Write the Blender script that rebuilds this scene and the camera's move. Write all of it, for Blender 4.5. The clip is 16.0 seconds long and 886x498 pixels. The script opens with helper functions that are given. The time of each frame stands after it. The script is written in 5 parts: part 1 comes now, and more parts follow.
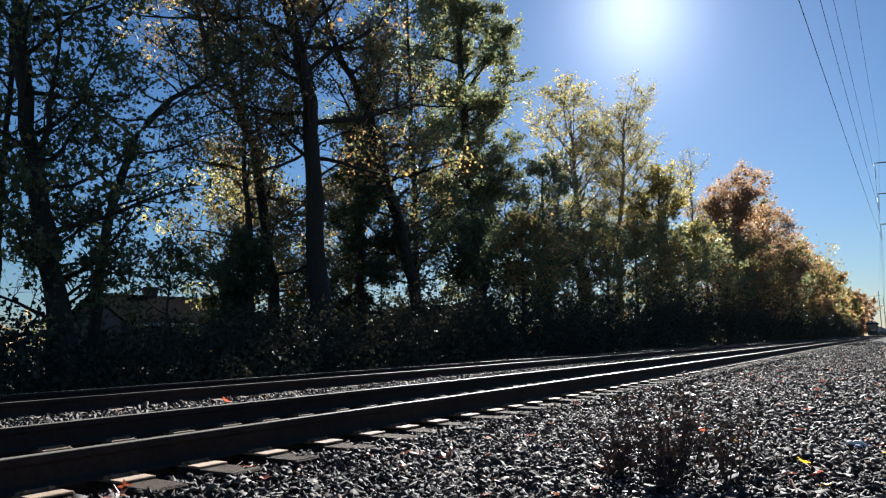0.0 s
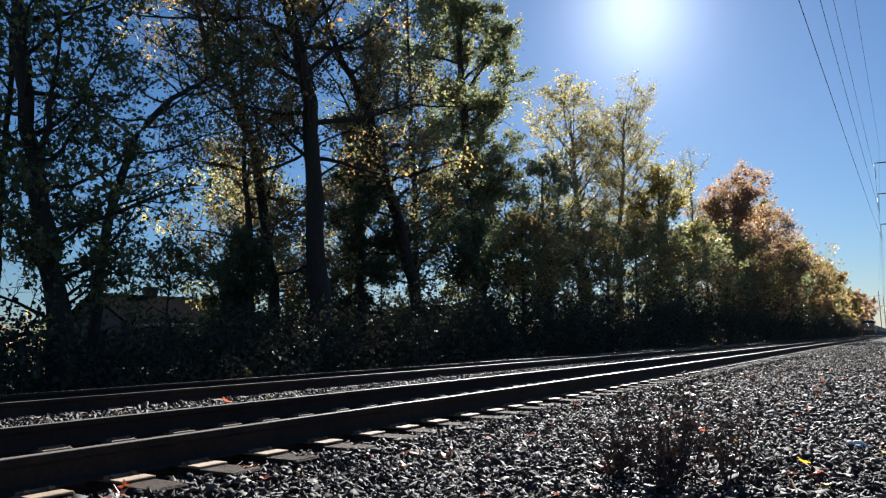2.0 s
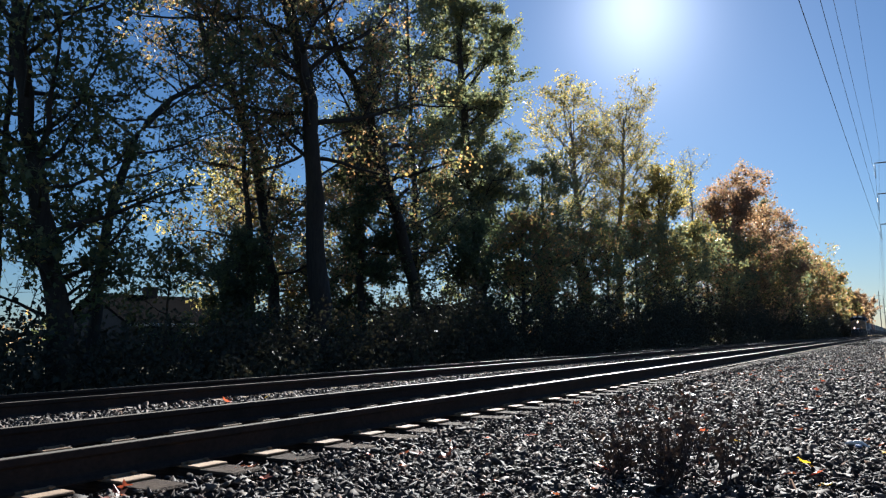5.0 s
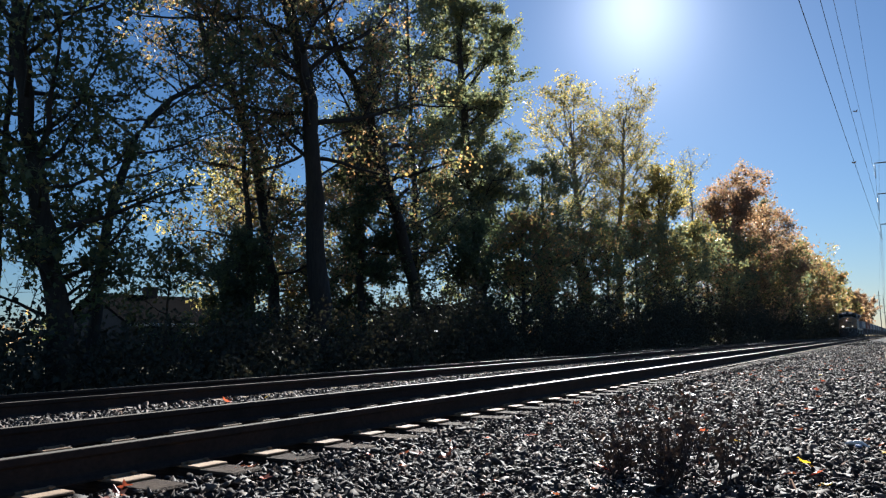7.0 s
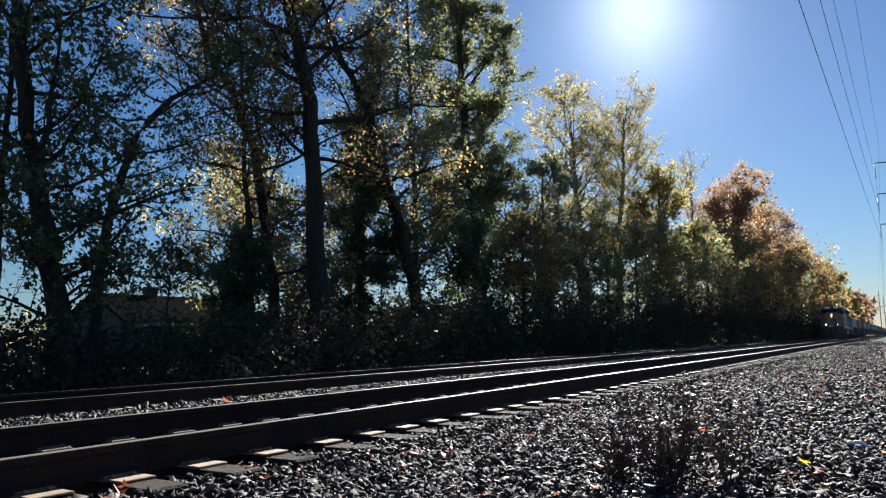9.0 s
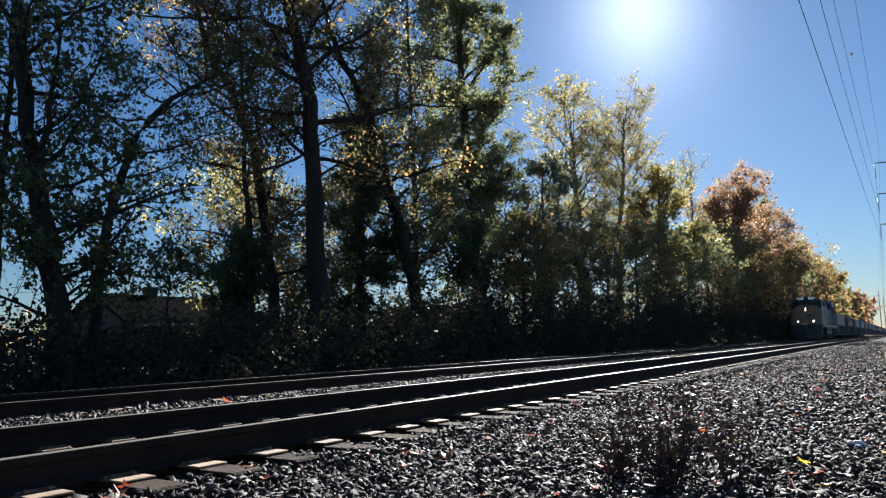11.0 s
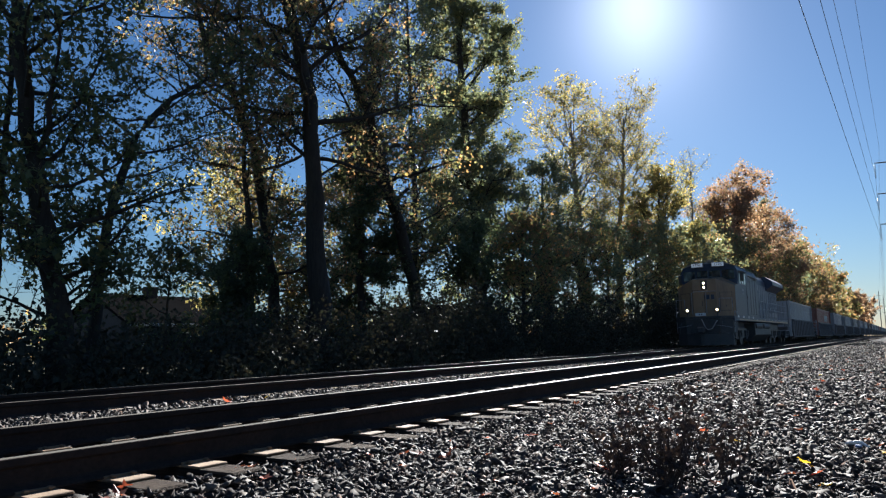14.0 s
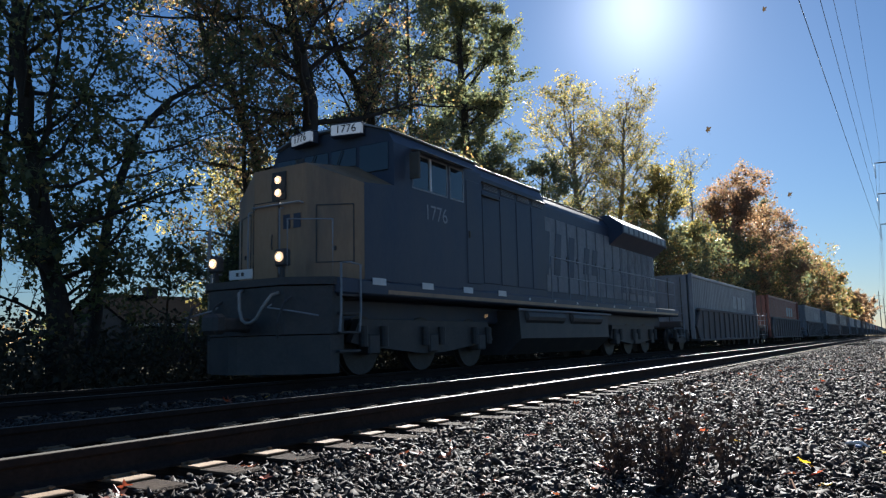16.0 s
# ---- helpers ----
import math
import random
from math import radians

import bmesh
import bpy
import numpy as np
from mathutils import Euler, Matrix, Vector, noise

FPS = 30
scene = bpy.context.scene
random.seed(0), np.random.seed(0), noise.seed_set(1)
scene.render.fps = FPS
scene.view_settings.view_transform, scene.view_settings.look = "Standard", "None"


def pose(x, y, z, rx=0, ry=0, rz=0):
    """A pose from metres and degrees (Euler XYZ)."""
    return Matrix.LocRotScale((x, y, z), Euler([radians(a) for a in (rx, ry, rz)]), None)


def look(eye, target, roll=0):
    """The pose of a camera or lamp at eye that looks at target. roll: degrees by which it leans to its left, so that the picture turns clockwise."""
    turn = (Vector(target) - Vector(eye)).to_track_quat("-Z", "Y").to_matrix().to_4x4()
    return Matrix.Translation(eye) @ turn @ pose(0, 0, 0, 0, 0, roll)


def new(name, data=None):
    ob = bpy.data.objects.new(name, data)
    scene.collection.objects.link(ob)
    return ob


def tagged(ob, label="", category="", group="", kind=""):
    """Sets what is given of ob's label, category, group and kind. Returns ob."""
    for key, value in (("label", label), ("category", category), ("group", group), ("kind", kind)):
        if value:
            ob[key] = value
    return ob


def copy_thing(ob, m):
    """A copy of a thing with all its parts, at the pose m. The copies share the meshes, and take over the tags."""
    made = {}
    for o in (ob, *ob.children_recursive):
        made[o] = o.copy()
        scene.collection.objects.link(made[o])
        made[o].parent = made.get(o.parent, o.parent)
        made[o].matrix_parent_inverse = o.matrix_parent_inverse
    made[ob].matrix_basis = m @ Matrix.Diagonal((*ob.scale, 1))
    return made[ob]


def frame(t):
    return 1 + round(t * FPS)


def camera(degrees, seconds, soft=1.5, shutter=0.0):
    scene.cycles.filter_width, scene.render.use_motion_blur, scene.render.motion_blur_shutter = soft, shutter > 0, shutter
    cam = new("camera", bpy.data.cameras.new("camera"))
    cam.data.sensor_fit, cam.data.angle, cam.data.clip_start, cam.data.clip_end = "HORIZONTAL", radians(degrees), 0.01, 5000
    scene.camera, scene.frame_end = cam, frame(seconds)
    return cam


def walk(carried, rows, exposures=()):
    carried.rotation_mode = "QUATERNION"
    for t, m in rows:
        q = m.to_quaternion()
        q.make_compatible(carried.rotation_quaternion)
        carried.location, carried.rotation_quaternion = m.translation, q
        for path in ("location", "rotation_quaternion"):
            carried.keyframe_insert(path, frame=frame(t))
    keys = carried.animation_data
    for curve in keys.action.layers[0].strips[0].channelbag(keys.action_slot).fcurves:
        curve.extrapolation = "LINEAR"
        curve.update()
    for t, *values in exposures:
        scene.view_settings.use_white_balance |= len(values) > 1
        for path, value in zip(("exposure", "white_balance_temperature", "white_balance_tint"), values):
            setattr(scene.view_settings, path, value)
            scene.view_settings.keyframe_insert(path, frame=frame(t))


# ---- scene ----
cam = camera(62.147, 16.0, soft=1.25, shutter=0.05)
EYE = Vector((0.0, -3.7301, 0.6887))
YAW, PITCH, ROLL = 58.154, 7.256, -1.28
WAY = Vector((math.sin(radians(YAW)) * math.cos(radians(PITCH)), math.cos(radians(YAW)) * math.cos(radians(PITCH)), math.sin(radians(PITCH))))
VIEW = look(EYE, EYE + WAY, ROLL)
walk(cam, [(0.0, VIEW), (16.0, VIEW)], exposures=[(0.0, 2.1, 5400, 8), (16.0, 2.1, 5400, 8)])

# ---------------------------------------------------------------- light
SUN_AZ, SUN_EL = 74.1, 25.0          # degrees from +y towards +x, and above the horizon
world = bpy.data.worlds.new("sky")
scene.world = world
world.use_nodes = True
wn = world.node_tree.nodes
sky = wn.new("ShaderNodeTexSky")
sky.sky_type = 'NISHITA'
sky.sun_disc = False
sky.sun_elevation, sky.sun_rotation = radians(SUN_EL), radians(SUN_AZ)
sky.altitude, sky.air_density, sky.dust_density, sky.ozone_density = 200, 1.2, 0.26, 6.0
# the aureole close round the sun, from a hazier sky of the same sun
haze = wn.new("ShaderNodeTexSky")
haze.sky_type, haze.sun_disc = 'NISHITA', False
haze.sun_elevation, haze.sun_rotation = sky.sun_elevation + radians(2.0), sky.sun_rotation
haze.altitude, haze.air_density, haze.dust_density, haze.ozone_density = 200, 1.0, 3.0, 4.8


def sky_math(node_type, kind, a, b):
    node = wn.new(node_type)
    node.operation = kind
    for i, q in enumerate((a, b)):
        if hasattr(q, "is_linked"):
            world.node_tree.links.new(q, node.inputs[i])
        else:
            node.inputs[i].default_value = q
    return node.outputs["Value" if node_type == "ShaderNodeMath" or kind == 'DOT_PRODUCT' else "Vector"]


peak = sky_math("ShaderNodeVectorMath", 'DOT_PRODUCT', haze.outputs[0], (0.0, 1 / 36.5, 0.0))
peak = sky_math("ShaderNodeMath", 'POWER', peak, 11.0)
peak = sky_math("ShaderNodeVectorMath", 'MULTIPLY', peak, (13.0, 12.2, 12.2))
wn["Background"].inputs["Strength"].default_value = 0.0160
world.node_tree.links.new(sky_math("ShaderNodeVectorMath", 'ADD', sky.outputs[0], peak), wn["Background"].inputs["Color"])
sun = new("sun", bpy.data.lights.new("sun", 'SUN'))
sun.data.energy, sun.data.angle, sun.data.color = 5.0, radians(0.55), (1.0, 0.88, 0.72)
SUN_DIR = Vector((math.sin(radians(SUN_AZ)) * math.cos(radians(SUN_EL)), math.cos(radians(SUN_AZ)) * math.cos(radians(SUN_EL)), math.sin(radians(SUN_EL))))
sun.matrix_world = look(SUN_DIR * 60, (0, 0, 0))


# ---------------------------------------------------------------- materials
def nodes_of(name):
    m = bpy.data.materials.new(name)
    m.use_nodes = True
    nt = m.node_tree
    return m, nt, nt.nodes["Principled BSDF"]


def ramp(nt, source, stops):
    r = nt.nodes.new("ShaderNodeValToRGB")
    while len(r.color_ramp.elements) < len(stops):
        r.color_ramp.elements.new(0.5)
    for e, (at, col) in zip(r.color_ramp.elements, stops):
        e.position, e.color = at, (*col, 1)
    nt.links.new(source, r.inputs[0])
    return r.outputs[0]


def noise_tex(nt, scale, detail=4, rough=0.6, stretch=(1, 1, 1)):
    co = nt.nodes.new("ShaderNodeTexCoord")
    mp = nt.nodes.new("ShaderNodeMapping")
    mp.inputs["Scale"].default_value = stretch
    nt.links.new(co.outputs["Object"], mp.inputs[0])
    n = nt.nodes.new("ShaderNodeTexNoise")
    n.inputs["Scale"].default_value, n.inputs["Detail"].default_value, n.inputs["Roughness"].default_value = scale, detail, rough
    nt.links.new(mp.outputs[0], n.inputs["Vector"])
    return n.outputs["Fac"]


def mix(nt, fac, a, b, kind='MIX'):
    m = nt.nodes.new("ShaderNodeMix")
    m.data_type, m.blend_type = 'RGBA', kind
    for s, v in ((m.inputs["Factor"], fac), (m.inputs["A"], a), (m.inputs["B"], b)):
        if hasattr(v, "is_linked"):
            nt.links.new(v, s)
        elif isinstance(v, tuple):
            s.default_value = (*v, 1)
        else:
            s.default_value = v
    return m.outputs["Result"]


def bump(nt, bsdf, height, strength, distance=0.01):
    b = nt.nodes.new("ShaderNodeBump")
    b.inputs["Strength"].default_value, b.inputs["Distance"].default_value = strength, distance
    nt.links.new(height, b.inputs["Height"])
    nt.links.new(b.outputs[0], bsdf.inputs["Normal"])


def worn(name, a, b, dirt, rough=0.6, metal=0.0, fine=30, coarse=2.0, amount=0.35, relief=0.15, stretch=(1, 1, 1), spread=False):
    """Two tones of grain, stained with a third in large patches."""
    m, nt, s = nodes_of(name)
    g = ramp(nt, noise_tex(nt, fine, 5, 0.65, stretch), [(0.3, a), (0.7, b)])
    f = ramp(nt, noise_tex(nt, coarse, 4, 0.6, stretch), [(0.42, (0, 0, 0)), (0.72, (amount,) * 3)])
    col = mix(nt, f, g, dirt)
    if spread:
        oi = nt.nodes.new("ShaderNodeObjectInfo")
        col = mix(nt, 1.0, col, ramp(nt, oi.outputs["Random"], [(0, (0.6,) * 3), (1, (1.25,) * 3)]), 'MULTIPLY')
    nt.links.new(col, s.inputs["Base Color"])
    s.inputs["Roughness"].default_value, s.inputs["Metallic"].default_value = rough, metal
    if relief:
        bump(nt, s, noise_tex(nt, fine, 5, 0.7, stretch), relief)
    return m


def by_island(name, stops, rough=0.8, fine=60, relief=0.2, spec=0.5):
    """Each joined piece takes its own colour."""
    m, nt, s = nodes_of(name)
    geo = nt.nodes.new("ShaderNodeNewGeometry")
    col = ramp(nt, geo.outputs["Random Per Island"], stops)
    col = mix(nt, 1.0, col, ramp(nt, noise_tex(nt, fine, 4), [(0.25, (0.55,) * 3), (0.75, (1.3,) * 3)]), 'MULTIPLY')
    nt.links.new(col, s.inputs["Base Color"])
    s.inputs["Roughness"].default_value = rough
    s.inputs["Specular IOR Level"].default_value = spec
    bump(nt, s, noise_tex(nt, fine, 4), relief, 0.004)
    return m


def leaf_mat(name, stops, through_light=0.6, gloss=0.35):
    """Thin leaves that let light through, each in its own autumn tone."""
    m, nt, s = nodes_of(name)
    geo = nt.nodes.new("ShaderNodeNewGeometry")
    col = ramp(nt, geo.outputs["Random Per Island"], stops)
    col = mix(nt, 1.0, col, ramp(nt, noise_tex(nt, 0.5, 3), [(0.3, (0.6,) * 3), (0.7, (1.3,) * 3)]), 'MULTIPLY')
    nt.links.new(col, s.inputs["Base Color"])
    s.inputs["Roughness"].default_value = 0.55
    s.inputs["Specular IOR Level"].default_value = gloss
    tr = nt.nodes.new("ShaderNodeBsdfTranslucent")
    nt.links.new(mix(nt, 1.0, col, (1.9, 1.8, 1.3), 'MULTIPLY'), tr.inputs["Color"])
    mx = nt.nodes.new("ShaderNodeMixShader")
    mx.inputs[0].default_value = through_light
    nt.links.new(s.outputs[0], mx.inputs[1])
    nt.links.new(tr.outputs[0], mx.inputs[2])
    nt.links.new(mx.outputs[0], nt.nodes["Material Output"].inputs["Surface"])
    return m


def glow(name, col, power):
    m, nt, s = nodes_of(name)
    s.inputs["Base Color"].default_value = (*col, 1)
    s.inputs["Emission Color"].default_value = (*col, 1)
    s.inputs["Emission Strength"].default_value = power
    return m


M = {}
M["steel"] = worn("polished rail steel", (0.11, 0.10, 0.085), (0.15, 0.137, 0.115), (0.08, 0.065, 0.05), 0.5, 0.0, 60, 6, 0.25, 0.03, (0.1, 1, 1))
M["steel"].node_tree.nodes["Principled BSDF"].inputs["Specular IOR Level"].default_value = 0.05
M["rail_rust"] = worn("rail web rust", (0.028, 0.021, 0.018), (0.05, 0.034, 0.027), (0.016, 0.014, 0.013), 0.95, 0.0, 40, 3, 0.6, 0.3)
M["rail_rust"].node_tree.nodes["Principled BSDF"].inputs["Specular IOR Level"].default_value = 0.15
M["plate_rust"] = worn("tie plate rust", (0.21, 0.135, 0.075), (0.29, 0.19, 0.105), (0.12, 0.075, 0.045), 0.85, 0.0, 40, 9, 0.5, 0.25, spread=True)
M["tie_wood"] = worn("weathered tie wood", (0.020, 0.014, 0.010), (0.075, 0.05, 0.034), (0.016, 0.012, 0.010), 0.95, 0, 16, 5, 0.8, 1.0, (6, 0.5, 6), spread=True)
M["tie_wood"].node_tree.nodes["Principled BSDF"].inputs["Specular IOR Level"].default_value = 0.1
STONE = [(0.0, (0.026, 0.023, 0.022)), (0.38, (0.042, 0.037, 0.035)), (0.68, (0.07, 0.062, 0.057)), (0.9, (0.14, 0.122, 0.108)), (1.0, (0.13, 0.085, 0.065))]
M["stone"] = by_island("ballast stone", STONE, 0.8, 45, 0.15, 0.15)
M["bark"] = worn("tree bark", (0.018, 0.014, 0.011), (0.048, 0.038, 0.030), (0.030, 0.032, 0.020), 0.9, 0, 14, 1.2, 0.4, 0.9, (1, 1, 0.2))
M["bark_pale"] = worn("pale ash bark", (0.11, 0.092, 0.074), (0.21, 0.178, 0.148), (0.11, 0.11, 0.08), 0.9, 0, 14, 1.2, 0.4, 0.8, (1, 1, 0.2))
# leaf tones raised and greyed towards blue, so haze is mixed into their colour
G1, G2, YG, Y, O, BR = (0.07, 0.092, 0.055), (0.10, 0.125, 0.065), (0.17, 0.16, 0.075), (0.34, 0.255, 0.095), (0.36, 0.20, 0.10), (0.17, 0.125, 0.085)
M["leaf_green"] = leaf_mat("green leaves turning", [(0, G1), (0.6, G2), (0.92, YG), (1, Y)], 0.55)
M["leaf_dark"] = leaf_mat("dark green leaves", [(0, (0.06, 0.075, 0.05)), (0.6, G1), (1, G2)], 0.5)
M["leaf_oak"] = leaf_mat("oak leaves in rust and olive", [(0, G2), (0.45, YG), (0.7, BR), (0.92, O), (1, Y)], 0.5, 0.25)
M["leaf_rust"] = leaf_mat("oak leaves turning orange", [(0, G2), (0.25, YG), (0.5, BR), (0.8, O), (1, Y)], 0.45, 0.25)
M["leaf_hazel"] = leaf_mat("grey-green leaves turning yellow", [(0, (0.10, 0.125, 0.085)), (0.55, (0.145, 0.165, 0.105)), (0.9, (0.19, 0.19, 0.105)), (1, Y)], 0.45)
M["leaf_yellow"] = leaf_mat("yellow leaves", [(0, G2), (0.3, YG), (0.65, (0.24, 0.20, 0.085)), (1, Y)], 0.55)
M["leaf_red"] = leaf_mat("russet leaves", [(0, (0.16, 0.13, 0.09)), (0.4, (0.20, 0.14, 0.105)), (0.75, (0.27, 0.15, 0.115)), (1, (0.30, 0.21, 0.12))], 0.5)
# brush tones lowered: the shade of the woods is put into the leaf colour
M["leaf_brush"] = leaf_mat("undergrowth leaves darkened for shade", [(0, (0.045, 0.05, 0.038)), (0.5, (0.062, 0.062, 0.048)), (0.85, (0.08, 0.068, 0.05)), (1, (0.10, 0.085, 0.052))], 0.12, 0.05)
M["fallen"] = leaf_mat("fallen maple leaves", [(0, (0.14, 0.04, 0.028)), (0.5, (0.22, 0.06, 0.032)), (1, (0.28, 0.11, 0.05))], 0.3)
M["scarlet"] = leaf_mat("fresh red maple leaf", [(0, (0.30, 0.06, 0.035)), (1, (0.36, 0.085, 0.045))], 0.4)
M["fallen_brown"] = leaf_mat("brown dry leaf", [(0, (0.06, 0.045, 0.035)), (1, (0.10, 0.07, 0.05))], 0.2)
M["fallen_yellow"] = leaf_mat("yellow fallen leaf", [(0, (0.6, 0.4, 0.03)), (1, (0.65, 0.42, 0.03))], 0.35)


# ---------------------------------------------------------------- building tools
class Shape:
    """Collects vertices and faces of one mesh."""

    def __init__(self):
        self.v, self.f, self.n = [], [], 0

    def add(self, v, f):
        self.v.append(np.asarray(v, float).reshape(-1, 3))
        self.f.extend([tuple(int(i) + self.n for i in q) for q in f])
        self.n += len(self.v[-1])
        return self

    def box(self, x0, x1, y0, y1, z0, z1, r=0.0):
        """A box; r chamfers its edges."""
        c, h = np.array([(x0 + x1) / 2, (y0 + y1) / 2, (z0 + z1) / 2]), np.array([abs(x1 - x0) / 2, abs(y1 - y0) / 2, abs(z1 - z0) / 2])
        if r <= 0:
            v = [(c + h * np.array(s)) for s in ((-1, -1, -1), (1, -1, -1), (1, 1, -1), (-1, 1, -1), (-1, -1, 1), (1, -1, 1), (1, 1, 1), (-1, 1, 1))]
            return self.add(v, [(0, 3, 2, 1), (4, 5, 6, 7), (0, 1, 5, 4), (1, 2, 6, 5), (2, 3, 7, 6), (3, 0, 4, 7)])
        r = min(r, h.min() * 0.95)
        bm = bmesh.new()
        bmesh.ops.create_cube(bm, size=1)
        for w in bm.verts:
            w.co = Vector(c) + Vector([w.co[i] * 2 * h[i] for i in range(3)])
        bmesh.ops.bevel(bm, geom=bm.edges[:], offset=r, segments=1, affect='EDGES', profile=0.5)
        self.take(bm)
        return self

    def take(self, bm):
        bm.verts.index_update()
        self.add([w.co[:] for w in bm.verts], [[w.index for w in q.verts] for q in bm.faces])
        bm.free()

    def prism(self, outline, axis, a, b):
        """An outline of (u, v) pushed from a to b along axis 0, 1 or 2."""
        n = len(outline)
        rows = []
        for w in (a, b):
            for u, v in outline:
                rows.append({0: (w, u, v), 1: (u, w, v), 2: (u, v, w)}[axis])
        f = [tuple(range(n)), tuple(range(2 * n - 1, n - 1, -1))]
        f += [(i, i + n, (i + 1) % n + n, (i + 1) % n) for i in range(n)]
        return self.add(rows, f)

    def tube(self, pts, radii, sides=6, cap=True):
        pts = [Vector(q) for q in pts]
        if not hasattr(radii, "__len__"):
            radii = [radii] * len(pts)
        rows = []
        d = (pts[-1] - pts[0]).normalized()
        ref = Vector((0, 0, 1)) if abs(d.z) < 0.8 else Vector((1, 0, 0))
        for i, q in enumerate(pts):
            t = (pts[min(i + 1, len(pts) - 1)] - pts[max(i - 1, 0)]).normalized()
            a = t.cross(ref).normalized()
            b = t.cross(a)
            for k in range(sides):
                w = 2 * math.pi * k / sides
                rows.append(q + (a * math.cos(w) + b * math.sin(w)) * radii[i])
        f = []
        for i in range(len(pts) - 1):
            for k in range(sides):
                f.append((i * sides + k, i * sides + (k + 1) % sides, (i + 1) * sides + (k + 1) % sides, (i + 1) * sides + k))
        if cap:
            f.append(tuple(range(sides - 1, -1, -1)))
            f.append(tuple(range((len(pts) - 1) * sides, len(pts) * sides)))
        return self.add([q[:] for q in rows], f)

    def mesh(self, name, mat, smooth=False):
        me = bpy.data.meshes.new(name)
        me.from_pydata(np.concatenate(self.v).tolist() if self.v else [], [], self.f)
        me.materials.append(mat)
        if smooth:
            me.shade_smooth()
        me.update()
        return me


def part(name, shape, mat, parent=None, label="", smooth=False):
    me = shape.mesh(name, mat, smooth) if isinstance(shape, Shape) else shape
    ob = new(name, me)
    if parent:
        ob.parent = parent
    return tagged(ob, label)


def thing(name, label, category, group="", kind="", at=None):
    ob = new(name)
    ob.empty_display_size = 0.2
    if at is not None:
        ob.matrix_world = at
    return tagged(ob, label, category, group, kind)


def soup(name, verts, faces, mat):
    """A big joined mesh of equal faces, quickly: verts (n, 3), faces (m, k)."""
    me = bpy.data.meshes.new(name)
    n, (m, k) = len(verts), faces.shape
    me.vertices.add(n)
    me.vertices.foreach_set("co", np.ascontiguousarray(verts, dtype=np.float32).ravel())
    me.loops.add(m * k)
    me.loops.foreach_set("vertex_index", np.ascontiguousarray(faces, dtype=np.int32).ravel())
    me.polygons.add(m)
    me.polygons.foreach_set("loop_start", np.arange(m, dtype=np.int32) * k)
    me.materials.append(mat)
    me.update(calc_edges=True)
    me.validate()
    return me


def grade(x):
    """The line falls gently away in the distance."""
    d = np.clip(np.asarray(x, float) - 30.0, 0, 380)
    far = np.maximum(np.asarray(x, float) - 410.0, 0)
    return -0.5466e-5 * d * d - far * 0.00415


NEAR_Y, FAR_Y, GAUGE, FAR_Z = 0.0, 4.6047, 1.505, -0.033     # first rail of each track; rail spacing
RAIL_H = 0.18
FAR_C = FAR_Y + GAUGE / 2
# ---------------------------------------------------------------- ground
def ground_z(x, y):
    """Height of the ballast and soil, in metres under the tie tops."""
    x, y = np.asarray(x, float), np.asarray(y, float)
    z = np.full(np.broadcast(x, y).shape, -0.075)
    z = np.where((y > 1.9) & (y < 4.2), -0.03, z)
    z = z - np.clip((y - 7.2) / 1.8, 0, 1) * 0.55
    z = z + np.clip((y - 9.5) / 4, 0, 1) * 0.35
    z = z - np.clip((-5.5 - y) / 3, 0, 1) * 0.5
    return z + grade(x)


def soil_mat():
    m, nt, s = nodes_of("ballast and soil")
    co = nt.nodes.new("ShaderNodeTexCoord")
    vo = nt.nodes.new("ShaderNodeTexVoronoi")
    vo.inputs["Scale"].default_value = 17
    nt.links.new(co.outputs["Object"], vo.inputs["Vector"])
    wh = nt.nodes.new("ShaderNodeSeparateColor")
    nt.links.new(vo.outputs["Color"], wh.inputs[0])
    stone = ramp(nt, wh.outputs[0], [(0, (0.018, 0.0165, 0.0165)), (0.4, (0.03, 0.028, 0.027)), (0.8, (0.048, 0.044, 0.041)), (1, (0.085, 0.073, 0.065))])
    soil = ramp(nt, noise_tex(nt, 3, 6), [(0.3, (0.035, 0.03, 0.02)), (0.55, (0.06, 0.055, 0.03)), (0.75, (0.10, 0.075, 0.04))])
    sep = nt.nodes.new("ShaderNodeSeparateXYZ")
    nt.links.new(co.outputs["Object"], sep.inputs[0])
    edge = nt.nodes.new("ShaderNodeMath")
    edge.operation = 'ADD'
    nt.links.new(sep.outputs["Y"], edge.inputs[0])
    nt.links.new(noise_tex(nt, 1.5, 4), edge.inputs[1])
    side = nt.nodes.new("ShaderNodeMapRange")
    side.inputs["From Min"].default_value, side.inputs["From Max"].default_value = 8.2, 9.0
    nt.links.new(edge.outputs[0], side.inputs["Value"])
    nt.links.new(mix(nt, side.outputs[0], stone, soil), s.inputs["Base Color"])
    s.inputs["Roughness"].default_value, s.inputs["Specular IOR Level"].default_value = 0.95, 0.05
    bump(nt, s, vo.outputs["Distance"], 1.0, 0.03)
    return m


def sheet(xs, ys):
    X, Yv = np.meshgrid(xs, ys, indexing="ij")
    Z = ground_z(X, Yv)
    v = np.stack([X, Yv, Z], -1).reshape(-1, 3)
    n, m = len(xs), len(ys)
    i, j = np.meshgrid(np.arange(n - 1), np.arange(m - 1), indexing="ij")
    a = (i * m + j).ravel()
    return v, np.stack([a, a + m, a + m + 1, a + 1], -1)


